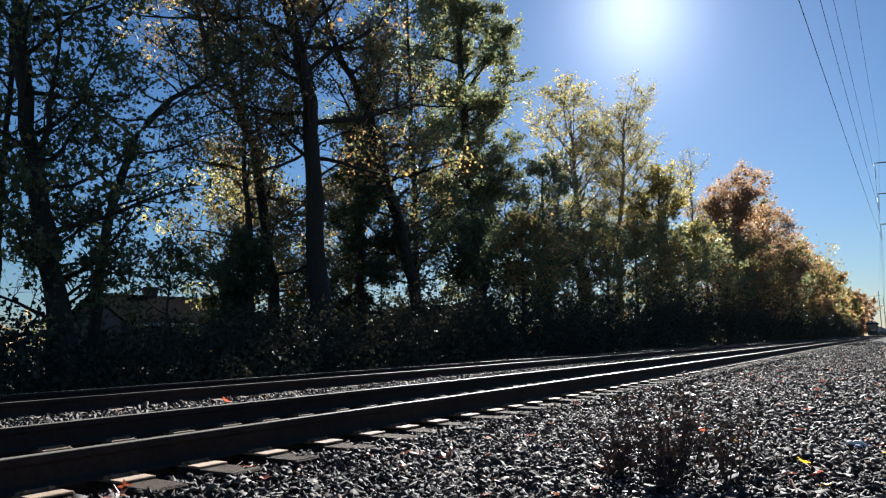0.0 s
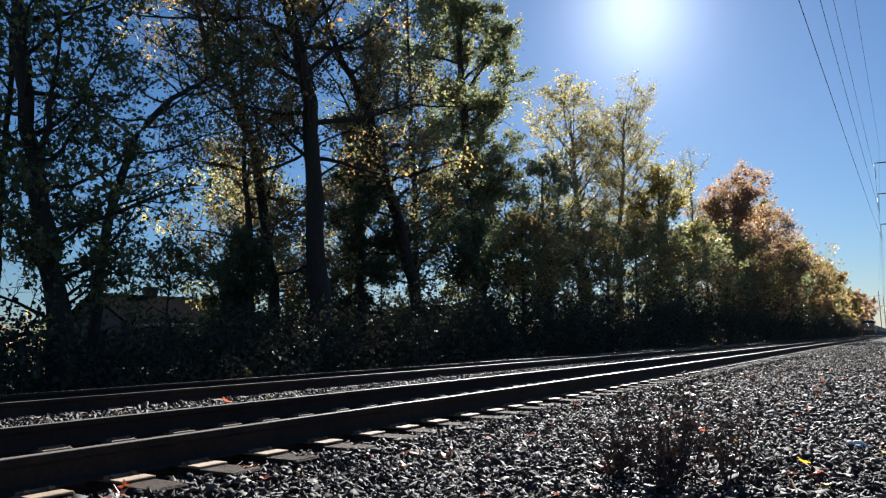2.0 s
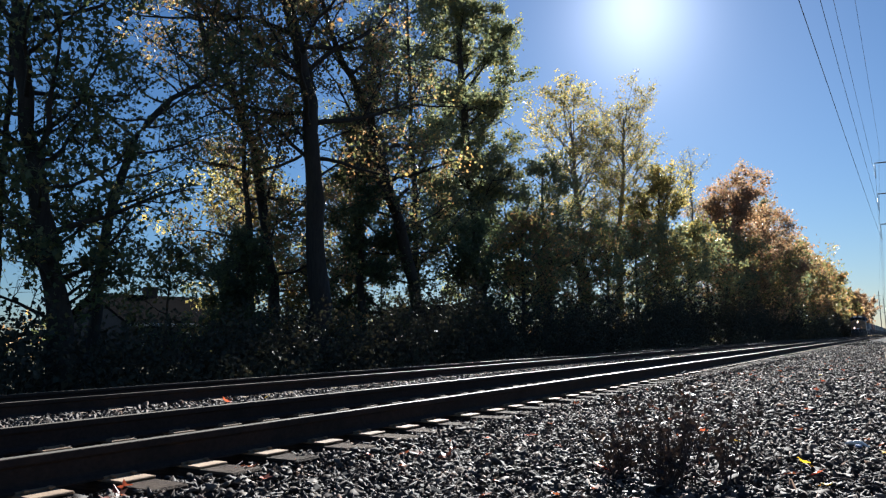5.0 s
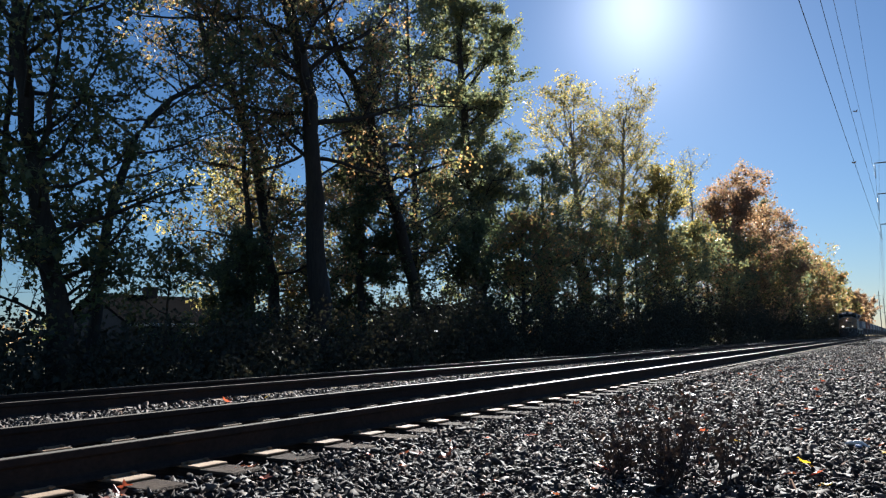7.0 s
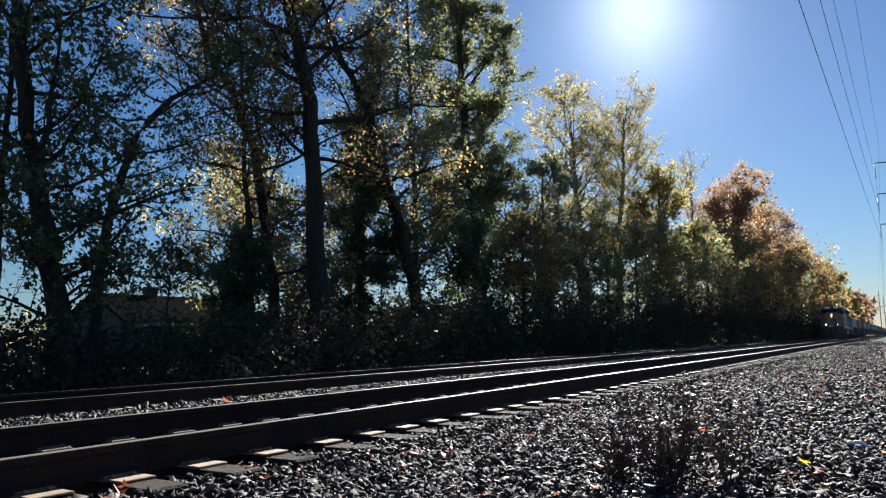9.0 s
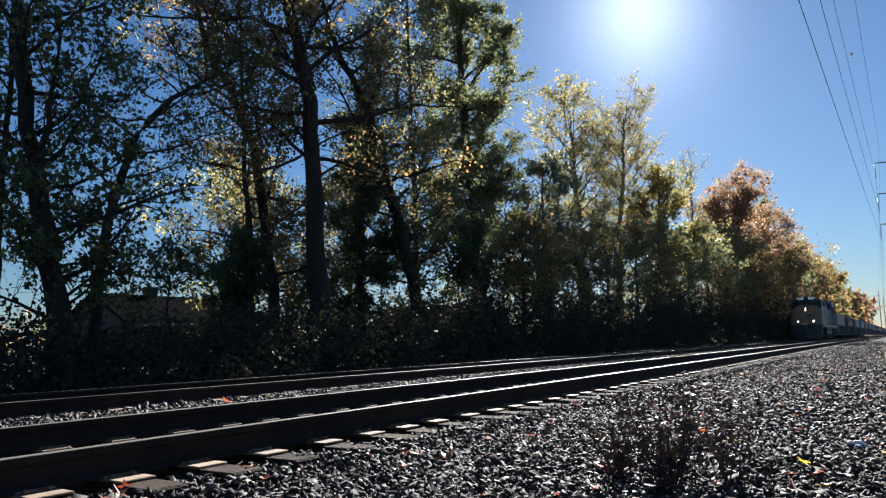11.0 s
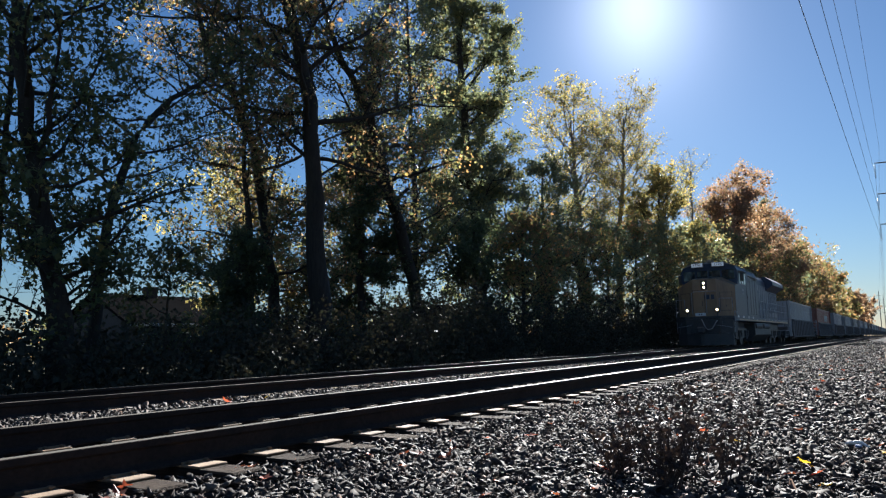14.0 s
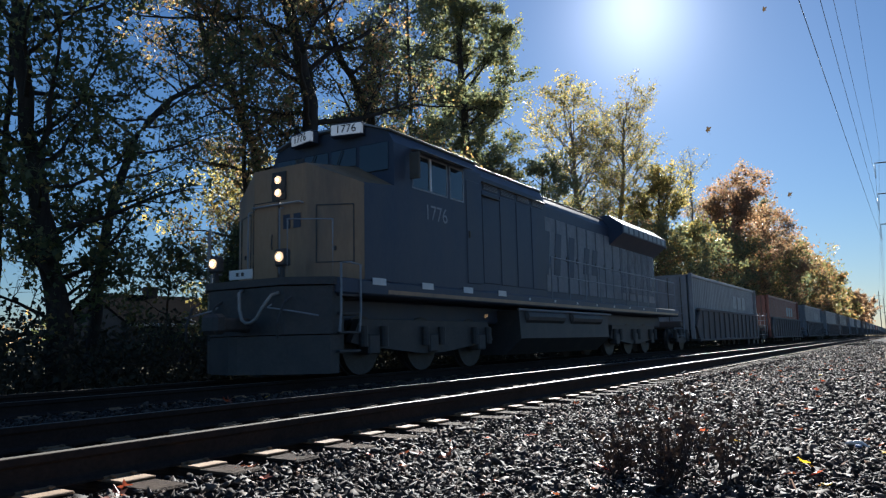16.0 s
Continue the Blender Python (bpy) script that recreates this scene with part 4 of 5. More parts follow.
    for x0, x1, y, z in ((2.1, 5.4, -1.375, 4.425), (5.5, 8.9, -1.295, 4.385), (9.0, 14.9, -0.84, 4.47)):
        part("drip_rail", Shape().box(x0, x1, y - 0.03, y + 0.01, z - 0.01, z + 0.035, 0.005), M["steel"], L, "bright metal roof edge")
    for x0, x1, z in ((5.5, 6.55, 4.02), (6.62, 7.5, 4.02), (7.56, 8.85, 4.02), (5.5, 6.3, 3.72)):
        part("ledge", Shape().box(x0, x1, -1.5, -1.42, z, z + 0.03, 0.005), M["steel"], L, "bright metal ledge")
    part("sun_visor", Shape().box(3.31, 3.37, -1.53, -1.5, 3.45, 4.1, 0.006), M["white"], cab, "white window post")
    cd = part("cab_door", Shape().box(4.72, 5.3, -1.515, -1.49, 1.75, 3.95, 0.012), M["blue"], cab)
    part("handle", Shape().box(4.78, 4.84, -1.54, -1.512, 2.7, 2.85, 0.01), M["steel"], cd)
    # cabinets behind the cab and the long hood with its doors
    hb = Shape().prism([(-1.0, 1.62), (1.0, 1.62), (1.0, 4.2), (0.82, 4.46), (-0.82, 4.46), (-1.0, 4.2)], 0, 5.4, 20.1)
    hood = part("long_hood", hb, M["blue"], L)
    inv = Shape().prism([(-1.42, 1.62), (1.42, 1.62), (1.42, 4.16), (1.29, 4.39), (0.8, 4.5), (-0.8, 4.5), (-1.29, 4.39), (-1.42, 4.16)], 0, 5.42, 8.9)
    eq = part("equipment_cabinet", inv, M["blue"], L)
    for k in range(4):
        part("cabinet_door", Shape().box(5.55 + k * 0.84, 6.31 + k * 0.84, -1.435, -1.41, 1.8, 3.85, 0.012), M["blue"], eq)
        lv = Shape()
        for j in range(5):
            lv.box(5.6 + k * 0.84, 6.26 + k * 0.84, -1.45, -1.422, 3.9 + j * 0.035, 3.915 + j * 0.035)
        part("louvre", lv, M["grey"], eq)
    for k in range(14):
        x = 9.05 + k * 0.78
        dk = part("hood_door", Shape().box(x, x + 0.70, -1.018, -0.99, 1.85, 3.9, 0.012), M["faded"], hood, "hood door in faded pale paint")
        part("latch", Shape().box(x + 0.60, x + 0.64, -1.04, -1.015, 2.75, 2.9, 0.006), M["steel"], dk)
        if k > 8:
            for j in range(6):
                part("vent_slat", Shape().box(x + 0.08 + j * 0.095, x + 0.12 + j * 0.095, -1.05, -1.016, 2.1, 3.6), M["pale"], dk)
    part("exhaust_stack", Shape().box(10.4, 11.6, -0.3, 0.3, 4.44, 4.62, 0.03), M["black"], hood)
    for x in (9.3, 12.4, 13.6):
        part("roof_hatch", Shape().box(x, x + 0.9, -0.6, 0.6, 4.455, 4.51, 0.02), M["grey"], hood)
    # radiator wings
    rad = Shape().prism([(-1.5, 4.0), (-1.5, 4.28), (-1.05, 4.62), (1.05, 4.62), (1.5, 4.28), (1.5, 4.0), (1.0, 3.62), (-1.0, 3.62)], 0, 15.0, 20.15)
    rw = part("radiator", rad, M["blue"], L, "broad radiator housing")
    for k in range(9):
        part("radiator_slat", Shape().box(15.1 + k * 0.55, 15.52 + k * 0.55, -1.515, -1.49, 4.03, 4.25, 0.01), M["grey"], rw)
    part("rear_light_bracket", Shape().box(20.1, 20.3, -1.5, -1.2, 3.95, 4.05, 0.01), M["steel"], rw)
    # sign on the flank: large pale shapes of the railway's mark
    for k, (x0, z0, z1) in enumerate(((9.5, 2.3, 3.5), (10.3, 2.3, 3.5), (11.3, 2.3, 3.5), (12.5, 2.5, 3.3), (13.2, 2.5, 3.3))):
        part("flank_marking", Shape().prism([(x0, z0), (x0 + 0.42, z0), (x0 + 0.62, z1), (x0 + 0.2, z1)], 1, -1.03, -1.024), M["blue"], hood, "dark slanted bar of faded lettering on the flank")
    # rails along the walkway
    for k in range(11):
        x = 9.1 + k * 1.2
        part("stanchion", Shape().tube([(x, -1.47, 1.6), (x, -1.47, 2.68)], 0.019, 6), M["pale"], L)
    part("handrail", Shape().tube([(9.0, -1.47, 2.4), (9.1, -1.47, 2.68), (21.1, -1.47, 2.68), (21.2, -1.47, 2.4)], 0.019, 6), M["pale"], L)
    part("handrail", Shape().tube([(9.1, -1.47, 2.2), (21.1, -1.47, 2.2)], 0.015, 6), M["pale"], L)
    for x in (0.62, 1.12):
        part("step_rail", Shape().tube([(x, -1.5, 0.75), (x, -1.53, 1.1), (x, -1.53, 1.85), (x + (0.25 if x < 1 else -0.25), -1.53, 1.87)], 0.02, 6), M["pale"], L, "pale grab rail at the steps")
    part("step_rail", Shape().tube([(0.62, 1.5, 0.75), (0.62, 1.5, 1.85), (0.85, 1.5, 1.87)], 0.02, 6), M["pale"], L)
    for k in range(4):
        part("step", Shape().box(0.62, 1.15, -1.5, -1.12, 0.42 + k * 0.3, 0.46 + k * 0.3, 0.006), M["black"], L)
    part("step_well", Shape().box(0.6, 1.2, -1.1, -1.06, 0.4, 1.4), M["black"], L)
    # pilot
    plan = [(0.03, -0.86), (0.03, 0.86), (0.5, 1.45), (0.75, 1.45), (0.75, -1.45), (0.5, -1.45)]
    pi = Shape().prism(plan, 2, 0.72, 1.48)
    low = [(-0.22, -0.1), (-0.22, 0.1), (0.05, 0.86), (0.48, 1.42), (0.7, 1.42), (0.7, -1.42), (0.48, -1.42), (0.05, -0.86)]
    pi.prism(low, 2, 0.10, 0.70)
    pilot = part("pilot", pi, M["black"], L, "black snow plough and pilot")
    part("front_platform", Shape().prism([(0.0, -0.9), (0.0, 0.9), (0.48, 1.5), (0.9, 1.5), (0.9, -1.5), (0.48, -1.5)], 2, 1.5, 1.62), M["black"], L)
    for a, b in (((0.06, 0.9), (0.5, 1.46)), ((0.06, -0.9), (0.5, -1.46))):
        part("front_handrail", Shape().tube([(*a, 1.62), (*a, 2.55), (*b, 2.55), (*b, 1.62)], 0.018, 6), M["pale"], L)
    for y in (0.62, -0.62):
        part("cut_lever", Shape().tube([(0.0, y, 1.2), (-0.08, y, 1.15), (-0.1, y * 2.1, 1.05), (0.2, y * 2.3, 1.0)], 0.014, 6), M["pale"], L)
    part("plate_marking", Shape().box(-0.008, -0.002, 0.0, 0.06, 1.69, 1.75).box(-0.008, -0.002, 0.12, 0.18, 1.69, 1.75), M["black"], L)
    part("pilot_plate", Shape().box(0.0, 0.03, -0.18, 0.36, 1.64, 1.80, 0.01), M["white"], L, "white number plate with dark bars")
    cp = Shape().box(-0.55, 0.1, -0.13, 0.13, 0.78, 1.0, 0.04).box(-0.75, -0.5, -0.2, 0.16, 0.74, 1.06, 0.06)
    part("coupler", cp, M["black"], L)
    hose = [(0.02, 0.05, 1.46), (-0.1, 0.0, 1.40), (-0.2, -0.12, 1.14), (-0.24, -0.22, 0.96), (-0.25, -0.32, 0.91), (-0.25, -0.42, 0.91), (-0.24, -0.53, 0.97), (-0.2, -0.62, 1.14), (-0.1, -0.72, 1.34), (0.02, -0.76, 1.38)]
    part("brake_hose", Shape().tube(hose, 0.026, 8), M["hose"], L, "pale looped brake hose", True)
    for y in (0.55, 1.1, -1.0):
        part("brake_hose", Shape().tube([(0.05, y, 1.3), (-0.12, y, 1.2), (-0.2, y + 0.05, 0.9), (-0.15, y + 0.1, 0.65)], 0.022, 6), M["black"], L)
    for s in (-1, 1):
        dl = part("ditch_light_case", Shape().box(0.02, 0.16, s * 0.77 - 0.13, s * 0.77 + 0.13, 1.8, 2.08, 0.03).box(0.05, 0.12, s * 0.77 - 0.03, s * 0.77 + 0.03, 1.6, 1.82), M["black"], L)
        part("ditch_light", Shape().tube([(0.02, s * 0.77, 1.95), (0.0, s * 0.77, 1.95), (-0.01, s * 0.77, 1.95)], [0.08, 0.08, 0.06], 18), M["lamp"], dl, "glowing ditch light")
        part("bulb", Shape().tube([(-0.01, s * 0.77, 1.95), (-0.018, s * 0.77, 1.95)], [0.026, 0.02], 10), M["bulb"], dl, "bright bulb")
    # tank
    tk = Shape().prism([(-1.38, 1.26), (1.38, 1.26), (1.42, 0.6), (1.0, 0.22), (-1.0, 0.22), (-1.42, 0.6)], 0, 7.3, 13.4)
    tank = part("fuel_tank", tk, M["black"], L)
    part("pipe", Shape().tube([(7.2, -1.42, 1.28), (13.6, -1.42, 1.28)], 0.03, 8), M["pale"], tank, "pale air pipe")
    for x in (7.6, 10.4):
        part("air_tank", Shape().tube([(x, -1.32, 1.12), (x + 0.05, -1.32, 1.12), (x + 2.3, -1.32, 1.12), (x + 2.35, -1.32, 1.12)], [0.1, 0.17, 0.17, 0.1], 12), M["black"], tank)
    # bogies
    sets = []
    for x0 in (1.75, 14.8):
        b = part("bogie", Shape().box(x0 + 0.2, x0 + 4.2, -0.6, 0.6, 0.7, 0.95, 0.04), M["black"], L, "black three-axle bogie")
        axles = [x0 + 0.25, x0 + 2.2, x0 + 4.15]
        for s in (-1, 1):
            side_frame(b, x0 - 0.35, x0 + 4.75, 0.3, 0.98, axles, s)
        sets += [wheelset(L, a) for a in axles]
    return L, sets


def container(col):
    """A ribbed steel box 16.15 m long; x from its front end, z from its floor."""
    C = thing("shipping_container", "", "container", "containers on the train")
    Lc, Wd, H = 16.15, 1.27, 2.85
    for s in (-1, 1):
        o = []
        x = 0.2
        while x < Lc - 0.3:
            o += [(x, s * (Wd - 0.035)), (x + 0.07, s * Wd), (x + 0.20, s * Wd), (x + 0.27, s * (Wd - 0.035))]
            x += 0.35
        o += [(Lc - 0.15, s * (Wd - 0.035)), (Lc - 0.15, s * (Wd - 0.1)), (0.15, s * (Wd - 0.1))]
        part("side_wall", Shape().prism(o, 2, 0.15, H - 0.12), col, C)
        part("top_rail", Shape().box(0.1, Lc - 0.1, s * Wd - 0.05, s * Wd + 0.02, H - 0.13, H, 0.01), col, C)
        part("bottom_rail", Shape().box(0.1, Lc - 0.1, s * Wd - 0.06, s * Wd + 0.02, 0, 0.16, 0.01), col, C)
        for x in (0.0, Lc - 0.16):
            part("corner_post", Shape().box(x, x + 0.16, s * Wd - 0.14, s * Wd + 0.025, 0, H + 0.01, 0.01), col, C)
    part("roof", Shape().box(0.1, Lc - 0.1, -Wd + 0.04, Wd - 0.04, H - 0.06, H - 0.015), col, C)
    for x in (0.03, Lc - 0.09):
        e = part("end_wall", Shape().box(x, x + 0.06, -Wd + 0.12, Wd - 0.12, 0.1, H - 0.08), col, C)
        for y in (-0.9, -0.35, 0.35, 0.9):
            part("locking_bar", Shape().tube([(x - 0.03 if x < 1 else x + 0.09, y, 0.15), (x - 0.03 if x < 1 else x + 0.09, y, H - 0.15)], 0.02, 6), M["steel"], e)
    for k in range(3):
        part("side_marking", Shape().box(9.5 + k * 1.3, 10.4 + k * 1.3, -Wd - 0.012, -Wd - 0.004, 1.55, 2.25), M["pale"], C, "pale bar of lettering")
    return C


def well_car():
    """x from its front coupler."""
    C = thing("well_car", "low grey well car with deep plate sides carrying a container", "freight car", "freight cars of the train")
    for s in (-1, 1):
        w = Shape().prism([(2.6, 1.0), (3.4, 1.72), (17.9, 1.72), (18.7, 1.0), (18.2, 0.42), (3.1, 0.42)], 1, s * 1.46 - 0.05, s * 1.46 + 0.05)
        sd = part("well_side", w, M["car_grey"], C)
        part("top_chord", Shape().box(3.2, 18.1, s * 1.46 - 0.09, s * 1.46 + 0.09, 1.68, 1.80, 0.02), M["car_grey"], sd)
        part("bottom_chord", Shape().box(3.0, 18.3, s * 1.46 - 0.08, s * 1.46 + 0.08, 0.36, 0.48, 0.02), M["car_grey"], sd)
        for k in range(13):
            part("side_rib", Shape().box(3.7 + k * 1.15, 3.8 + k * 1.15, s * 1.53 - 0.04, s * 1.53 + 0.04, 0.45, 1.7, 0.01), M["car_grey"], sd)
    part("floor_beam", Shape().box(3.1, 18.2, -1.4, 1.4, 0.36, 0.44), M["car_grey"], C)
    for x0, x1 in ((0.35, 2.9), (18.4, 20.95)):
        p = part("end_platform", Shape().box(x0, x1, -0.55, 0.55, 0.92, 1.16, 0.03).box(x0 if x0 < 5 else x1 - 0.25, x0 + 0.25 if x0 < 5 else x1, -1.4, 1.4, 0.95, 1.2, 0.03), M["car_grey"], C)
        for y in (-1.3, 1.3):
            xx = x0 + 0.1 if x0 < 5 else x1 - 0.1
            lad = Shape()
            for q in (-0.2, 0.2):
                lad.tube([(xx, y + q, 0.5), (xx, y + q, 2.0)], 0.018, 5)
            for k in range(5):
                lad.tube([(xx, y - 0.2, 0.6 + k * 0.3), (xx, y + 0.2, 0.6 + k * 0.3)], 0.015, 5)
            part("ladder", lad, M["pale"], p)
        part("coupler", Shape().box(-0.1 if x0 < 5 else 20.8, 0.5 if x0 < 5 else 21.4, -0.12, 0.12, 0.8, 1.02, 0.03), M["black"], C)
        xc = (x0 + x1) / 2
        b = part("bogie", Shape().box(xc - 0.2, xc + 0.2, -1.0, 1.0, 0.45, 0.85, 0.04), M["black"], C)
        for s in (-1, 1):
            side_frame(b, xc - 1.25, xc + 1.25, 0.25, 0.72, (xc - 0.87, xc + 0.87), s)
        for a in (-0.87, 0.87):
            wheelset(C, xc + a, 0.45)
    return C


PAINTS = {}
for key, a, words in (("white", (0.32, 0.315, 0.31), "dusty white ribbed steel container"), ("red", (0.25, 0.095, 0.07), "faded red ribbed steel container"), ("bluish", (0.25, 0.255, 0.27), "pale blue-grey ribbed steel container"), ("grey", (0.22, 0.215, 0.21), "grey ribbed steel container"), ("brown", (0.15, 0.09, 0.065), "brown ribbed steel container")):
    b = tuple(q * 1.25 for q in a)
    PAINTS[key] = (worn(key + " container paint", a, b, tuple(q * 0.45 for q in a), 0.5, 0, 16, 0.8, 0.5, 0.05, (1, 1, 0.25)), words)

LOCO, LOCO_WHEELS = locomotive()
CAR_STEP = 21.35
FIRST_CAR = 21.75
cars, boxes, made = [], [], {}
ORDER = ["white", "red", "bluish", "white", "grey", "bluish", "white", "brown", "grey", "white", "bluish", "red", "grey", "white", "grey", "bluish", "white", "brown", "white", "grey"]
proto = well_car()
for k, key in enumerate(ORDER):
    cars.append(proto if k == 0 else copy_thing(proto, Matrix.Identity(4)))
    if key not in made:
        made[key] = tagged(container(PAINTS[key][0]), PAINTS[key][1])
        boxes.append(made[key])
    else:
        boxes.append(copy_thing(made[key], Matrix.Identity(4)))


def train_x(t):
    """Where the ditch lights are at t seconds."""
    s = 16.0 - t
    return 8.4467 + 16.40556 * s - 0.233115 * s ** 2 + 0.0438725 * s ** 3 - 0.00167326 * s ** 4


def train_rows(offset, rise=0.0):
    rows = []
    for k in range(33):
        t = k * 0.5
        x = train_x(t) + offset
        slope = math.degrees(math.atan(float(grade(x + 5) - grade(x - 5)) / 10))
        rows.append((t, pose(x, FAR_C, FAR_Z + RAIL_H + 0.0018 + float(grade(x)) + rise, 0, -slope, 0)))
    return rows
# ---------------------------------------------------------------- poles and wires
M["pole"] = worn("weathered steel pole", (0.16, 0.14, 0.12), (0.24, 0.21, 0.18), (0.10, 0.07, 0.05), 0.7, 0.2, 12, 1, 0.5, 0.1)
M["wire"] = worn("dull aluminium wire", (0.10, 0.10, 0.10), (0.16, 0.16, 0.16), (0.06, 0.06, 0.06), 0.5, 0.6, 10, 1, 0.4, 0.0)
ARMS = ((22.8, 20.8), (18.7, 16.5), (14.7, 12.6))      # arm height, wire height


def power_pole(x, y, words, height=25.2):
    z = float(ground_z(x, y))
    P = thing("power_pole", words, "power pole", "power line", at=pose(x, y, z))
    part("pole", Shape().tube([(0, 0, -0.5), (0, 0, height / 2), (0, 0, height)], [0.34, 0.27, 0.17], 12), M["pole"], P)
    for h, w in [(a * height / 25.2, b * height / 25.2) for a, b in ARMS]:
        for s in (-1, 1):
            arm = part("cross_arm", Shape().tube([(0, 0, h - 0.25), (0, s * 1.1, h + 0.02), (0, s * 2.3, h + 0.05)], [0.11, 0.09, 0.06], 8), M["pole"], P)
            ins = Shape()
            n = 12
            for k in range(n):
                zz = h - (h - w - 0.05) * (k + 0.5) / n
                ins.tube([(0, s * 2.3, zz + 0.05), (0, s * 2.3, zz), (0, s * 2.3, zz - 0.05)], [0.05, 0.12, 0.05], 8)
            part("insulator", ins, M["grey"], arm)
    return P


power_pole(110, -4.5, "tall steel power pole with three pairs of cross arms")
power_pole(-110, -4.0, "tall steel power pole standing behind the viewer")
power_pole(600, 9.9, "distant steel power pole beside the line", 32)
power_pole(665, 8.4, "distant steel power pole beside the line", 32)
power_pole(825, 8.9, "distant steel power pole beside the line", 32)


def wire(y0, y1, z, sag, x0, x1, gain=1.0):
    pts = []
    for k in range(41):
        u = k / 40
        x = x0 + (x1 - x0) * u
        pts.append((x, y0 + (y1 - y0) * u, z * (1 + (gain - 1) * u) - sag * (1 - (2 * u - 1) ** 2) + float(grade(x))))
    W = new("power_wire", Shape().tube(pts, 0.014, 5).mesh("power_wire", M["wire"]))
    return tagged(W, "dark power wire strung between the poles", "wire", "wires of the power line")


for h, w in ARMS:
    wire(-1.1, -2.2, w, 1.5, -110, 110)
    wire(-2.2, 7.6, w, 6.0, 110, 600, 32 / 25.2)
wire(-2.2, -2.9, 25.0, 1.4, -110, 110)
wire(-2.9, 9.9, 25.0, 5.0, 110, 600, 32 / 25.2)


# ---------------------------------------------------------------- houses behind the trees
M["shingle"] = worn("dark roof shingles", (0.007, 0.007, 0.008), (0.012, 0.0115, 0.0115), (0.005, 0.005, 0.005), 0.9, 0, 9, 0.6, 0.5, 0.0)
# pale siding darkened in its colour, standing in for shade behind the trees
M["siding"] = worn("pale house siding darkened for shade", (0.045, 0.042, 0.042), (0.06, 0.057, 0.055), (0.035, 0.033, 0.032), 0.7, 0, 6, 0.5, 0.4, 0.05, (1, 1, 8))
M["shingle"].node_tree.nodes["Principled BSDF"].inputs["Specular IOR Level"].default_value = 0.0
M["house_brick"] = worn("red-brown house brick", (0.05, 0.035, 0.03), (0.08, 0.052, 0.042), (0.04, 0.03, 0.028), 0.85, 0, 30, 1.5, 0.4, 0.3)


def house(x, y, wide, deep, eave, ridge, words, turn=0.0, chimney=True, gable_front=False):
    H = thing("house", words, "house", "houses beyond the trees", at=pose(x, y, float(ground_z(x, y)), 0, 0, turn))
    w, d = wide / 2, deep / 2
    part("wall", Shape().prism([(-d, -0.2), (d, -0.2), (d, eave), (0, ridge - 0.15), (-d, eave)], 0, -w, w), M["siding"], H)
    rf = Shape()
    for s in (-1, 1):
        rf.prism([(s * (d + 0.5), eave - 0.3), (0, ridge - 0.02), (0, ridge + 0.18), (s * (d + 0.5), eave - 0.1)], 0, -w - 0.4, w + 0.4)
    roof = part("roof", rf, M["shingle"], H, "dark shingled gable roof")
    if chimney:
        part("chimney", Shape().box(-w * 0.22, -w * 0.22 + 0.9, -0.4, 0.3, ridge - 0.9, ridge + 0.85, 0.04).box(-w * 0.22 - 0.07, -w * 0.22 + 0.97, -0.47, 0.37, ridge + 0.62, ridge + 0.75), M["house_brick"], roof, "brick chimney")
    part("fascia", Shape().box(-w - 0.42, w + 0.42, -d - 0.53, -d - 0.48, eave - 0.32, eave - 0.1), M["white"], H)
    for k in range(max(2, int(wide / 3))):
        a = -w + 1.2 + k * 3
        win = part("window", Shape().box(a, a + 1.0, -d - 0.02, -d + 0.04, 0.9, 2.1), M["glass"], H)
        fb = Shape()
        for p, q, r, s in ((a - 0.08, a + 1.08, 2.1, 2.18), (a - 0.08, a + 1.08, 0.82, 0.9), (a - 0.08, a, 0.9, 2.1), (a + 1.0, a + 1.08, 0.9, 2.1)):
            fb.box(p, q, -d - 0.05, -d + 0.02, r, s)
        part("window_frame", fb, M["white"], win)
    return H


house(37.3, 46, 10.6, 8, 2.9, 4.95, "low house with dark shingled roof and brick chimney beyond trees")
house(20.0, 54, 11, 8, 2.4, 4.5, "low house with a dark roof half hidden by foliage", chimney=False)
house(68, 41, 8, 9, 3.0, 4.9, "pale-sided house with a gable seen through the trunks", 90, False)
house(79, 43, 9, 8, 3.0, 5.0, "pale house beyond the trees", 90, False)


# ---------------------------------------------------------------- small things by the rails
M["weed"] = worn("dry dark weed stalks", (0.03, 0.02, 0.017), (0.06, 0.038, 0.03), (0.03, 0.02, 0.018), 0.85, 0, 40, 6, 0.5, 0.2)
M["weed_leaf"] = leaf_mat("withered weed leaves", [(0, (0.018, 0.014, 0.014)), (0.7, (0.032, 0.022, 0.021)), (1, (0.06, 0.036, 0.032))], 0.12)


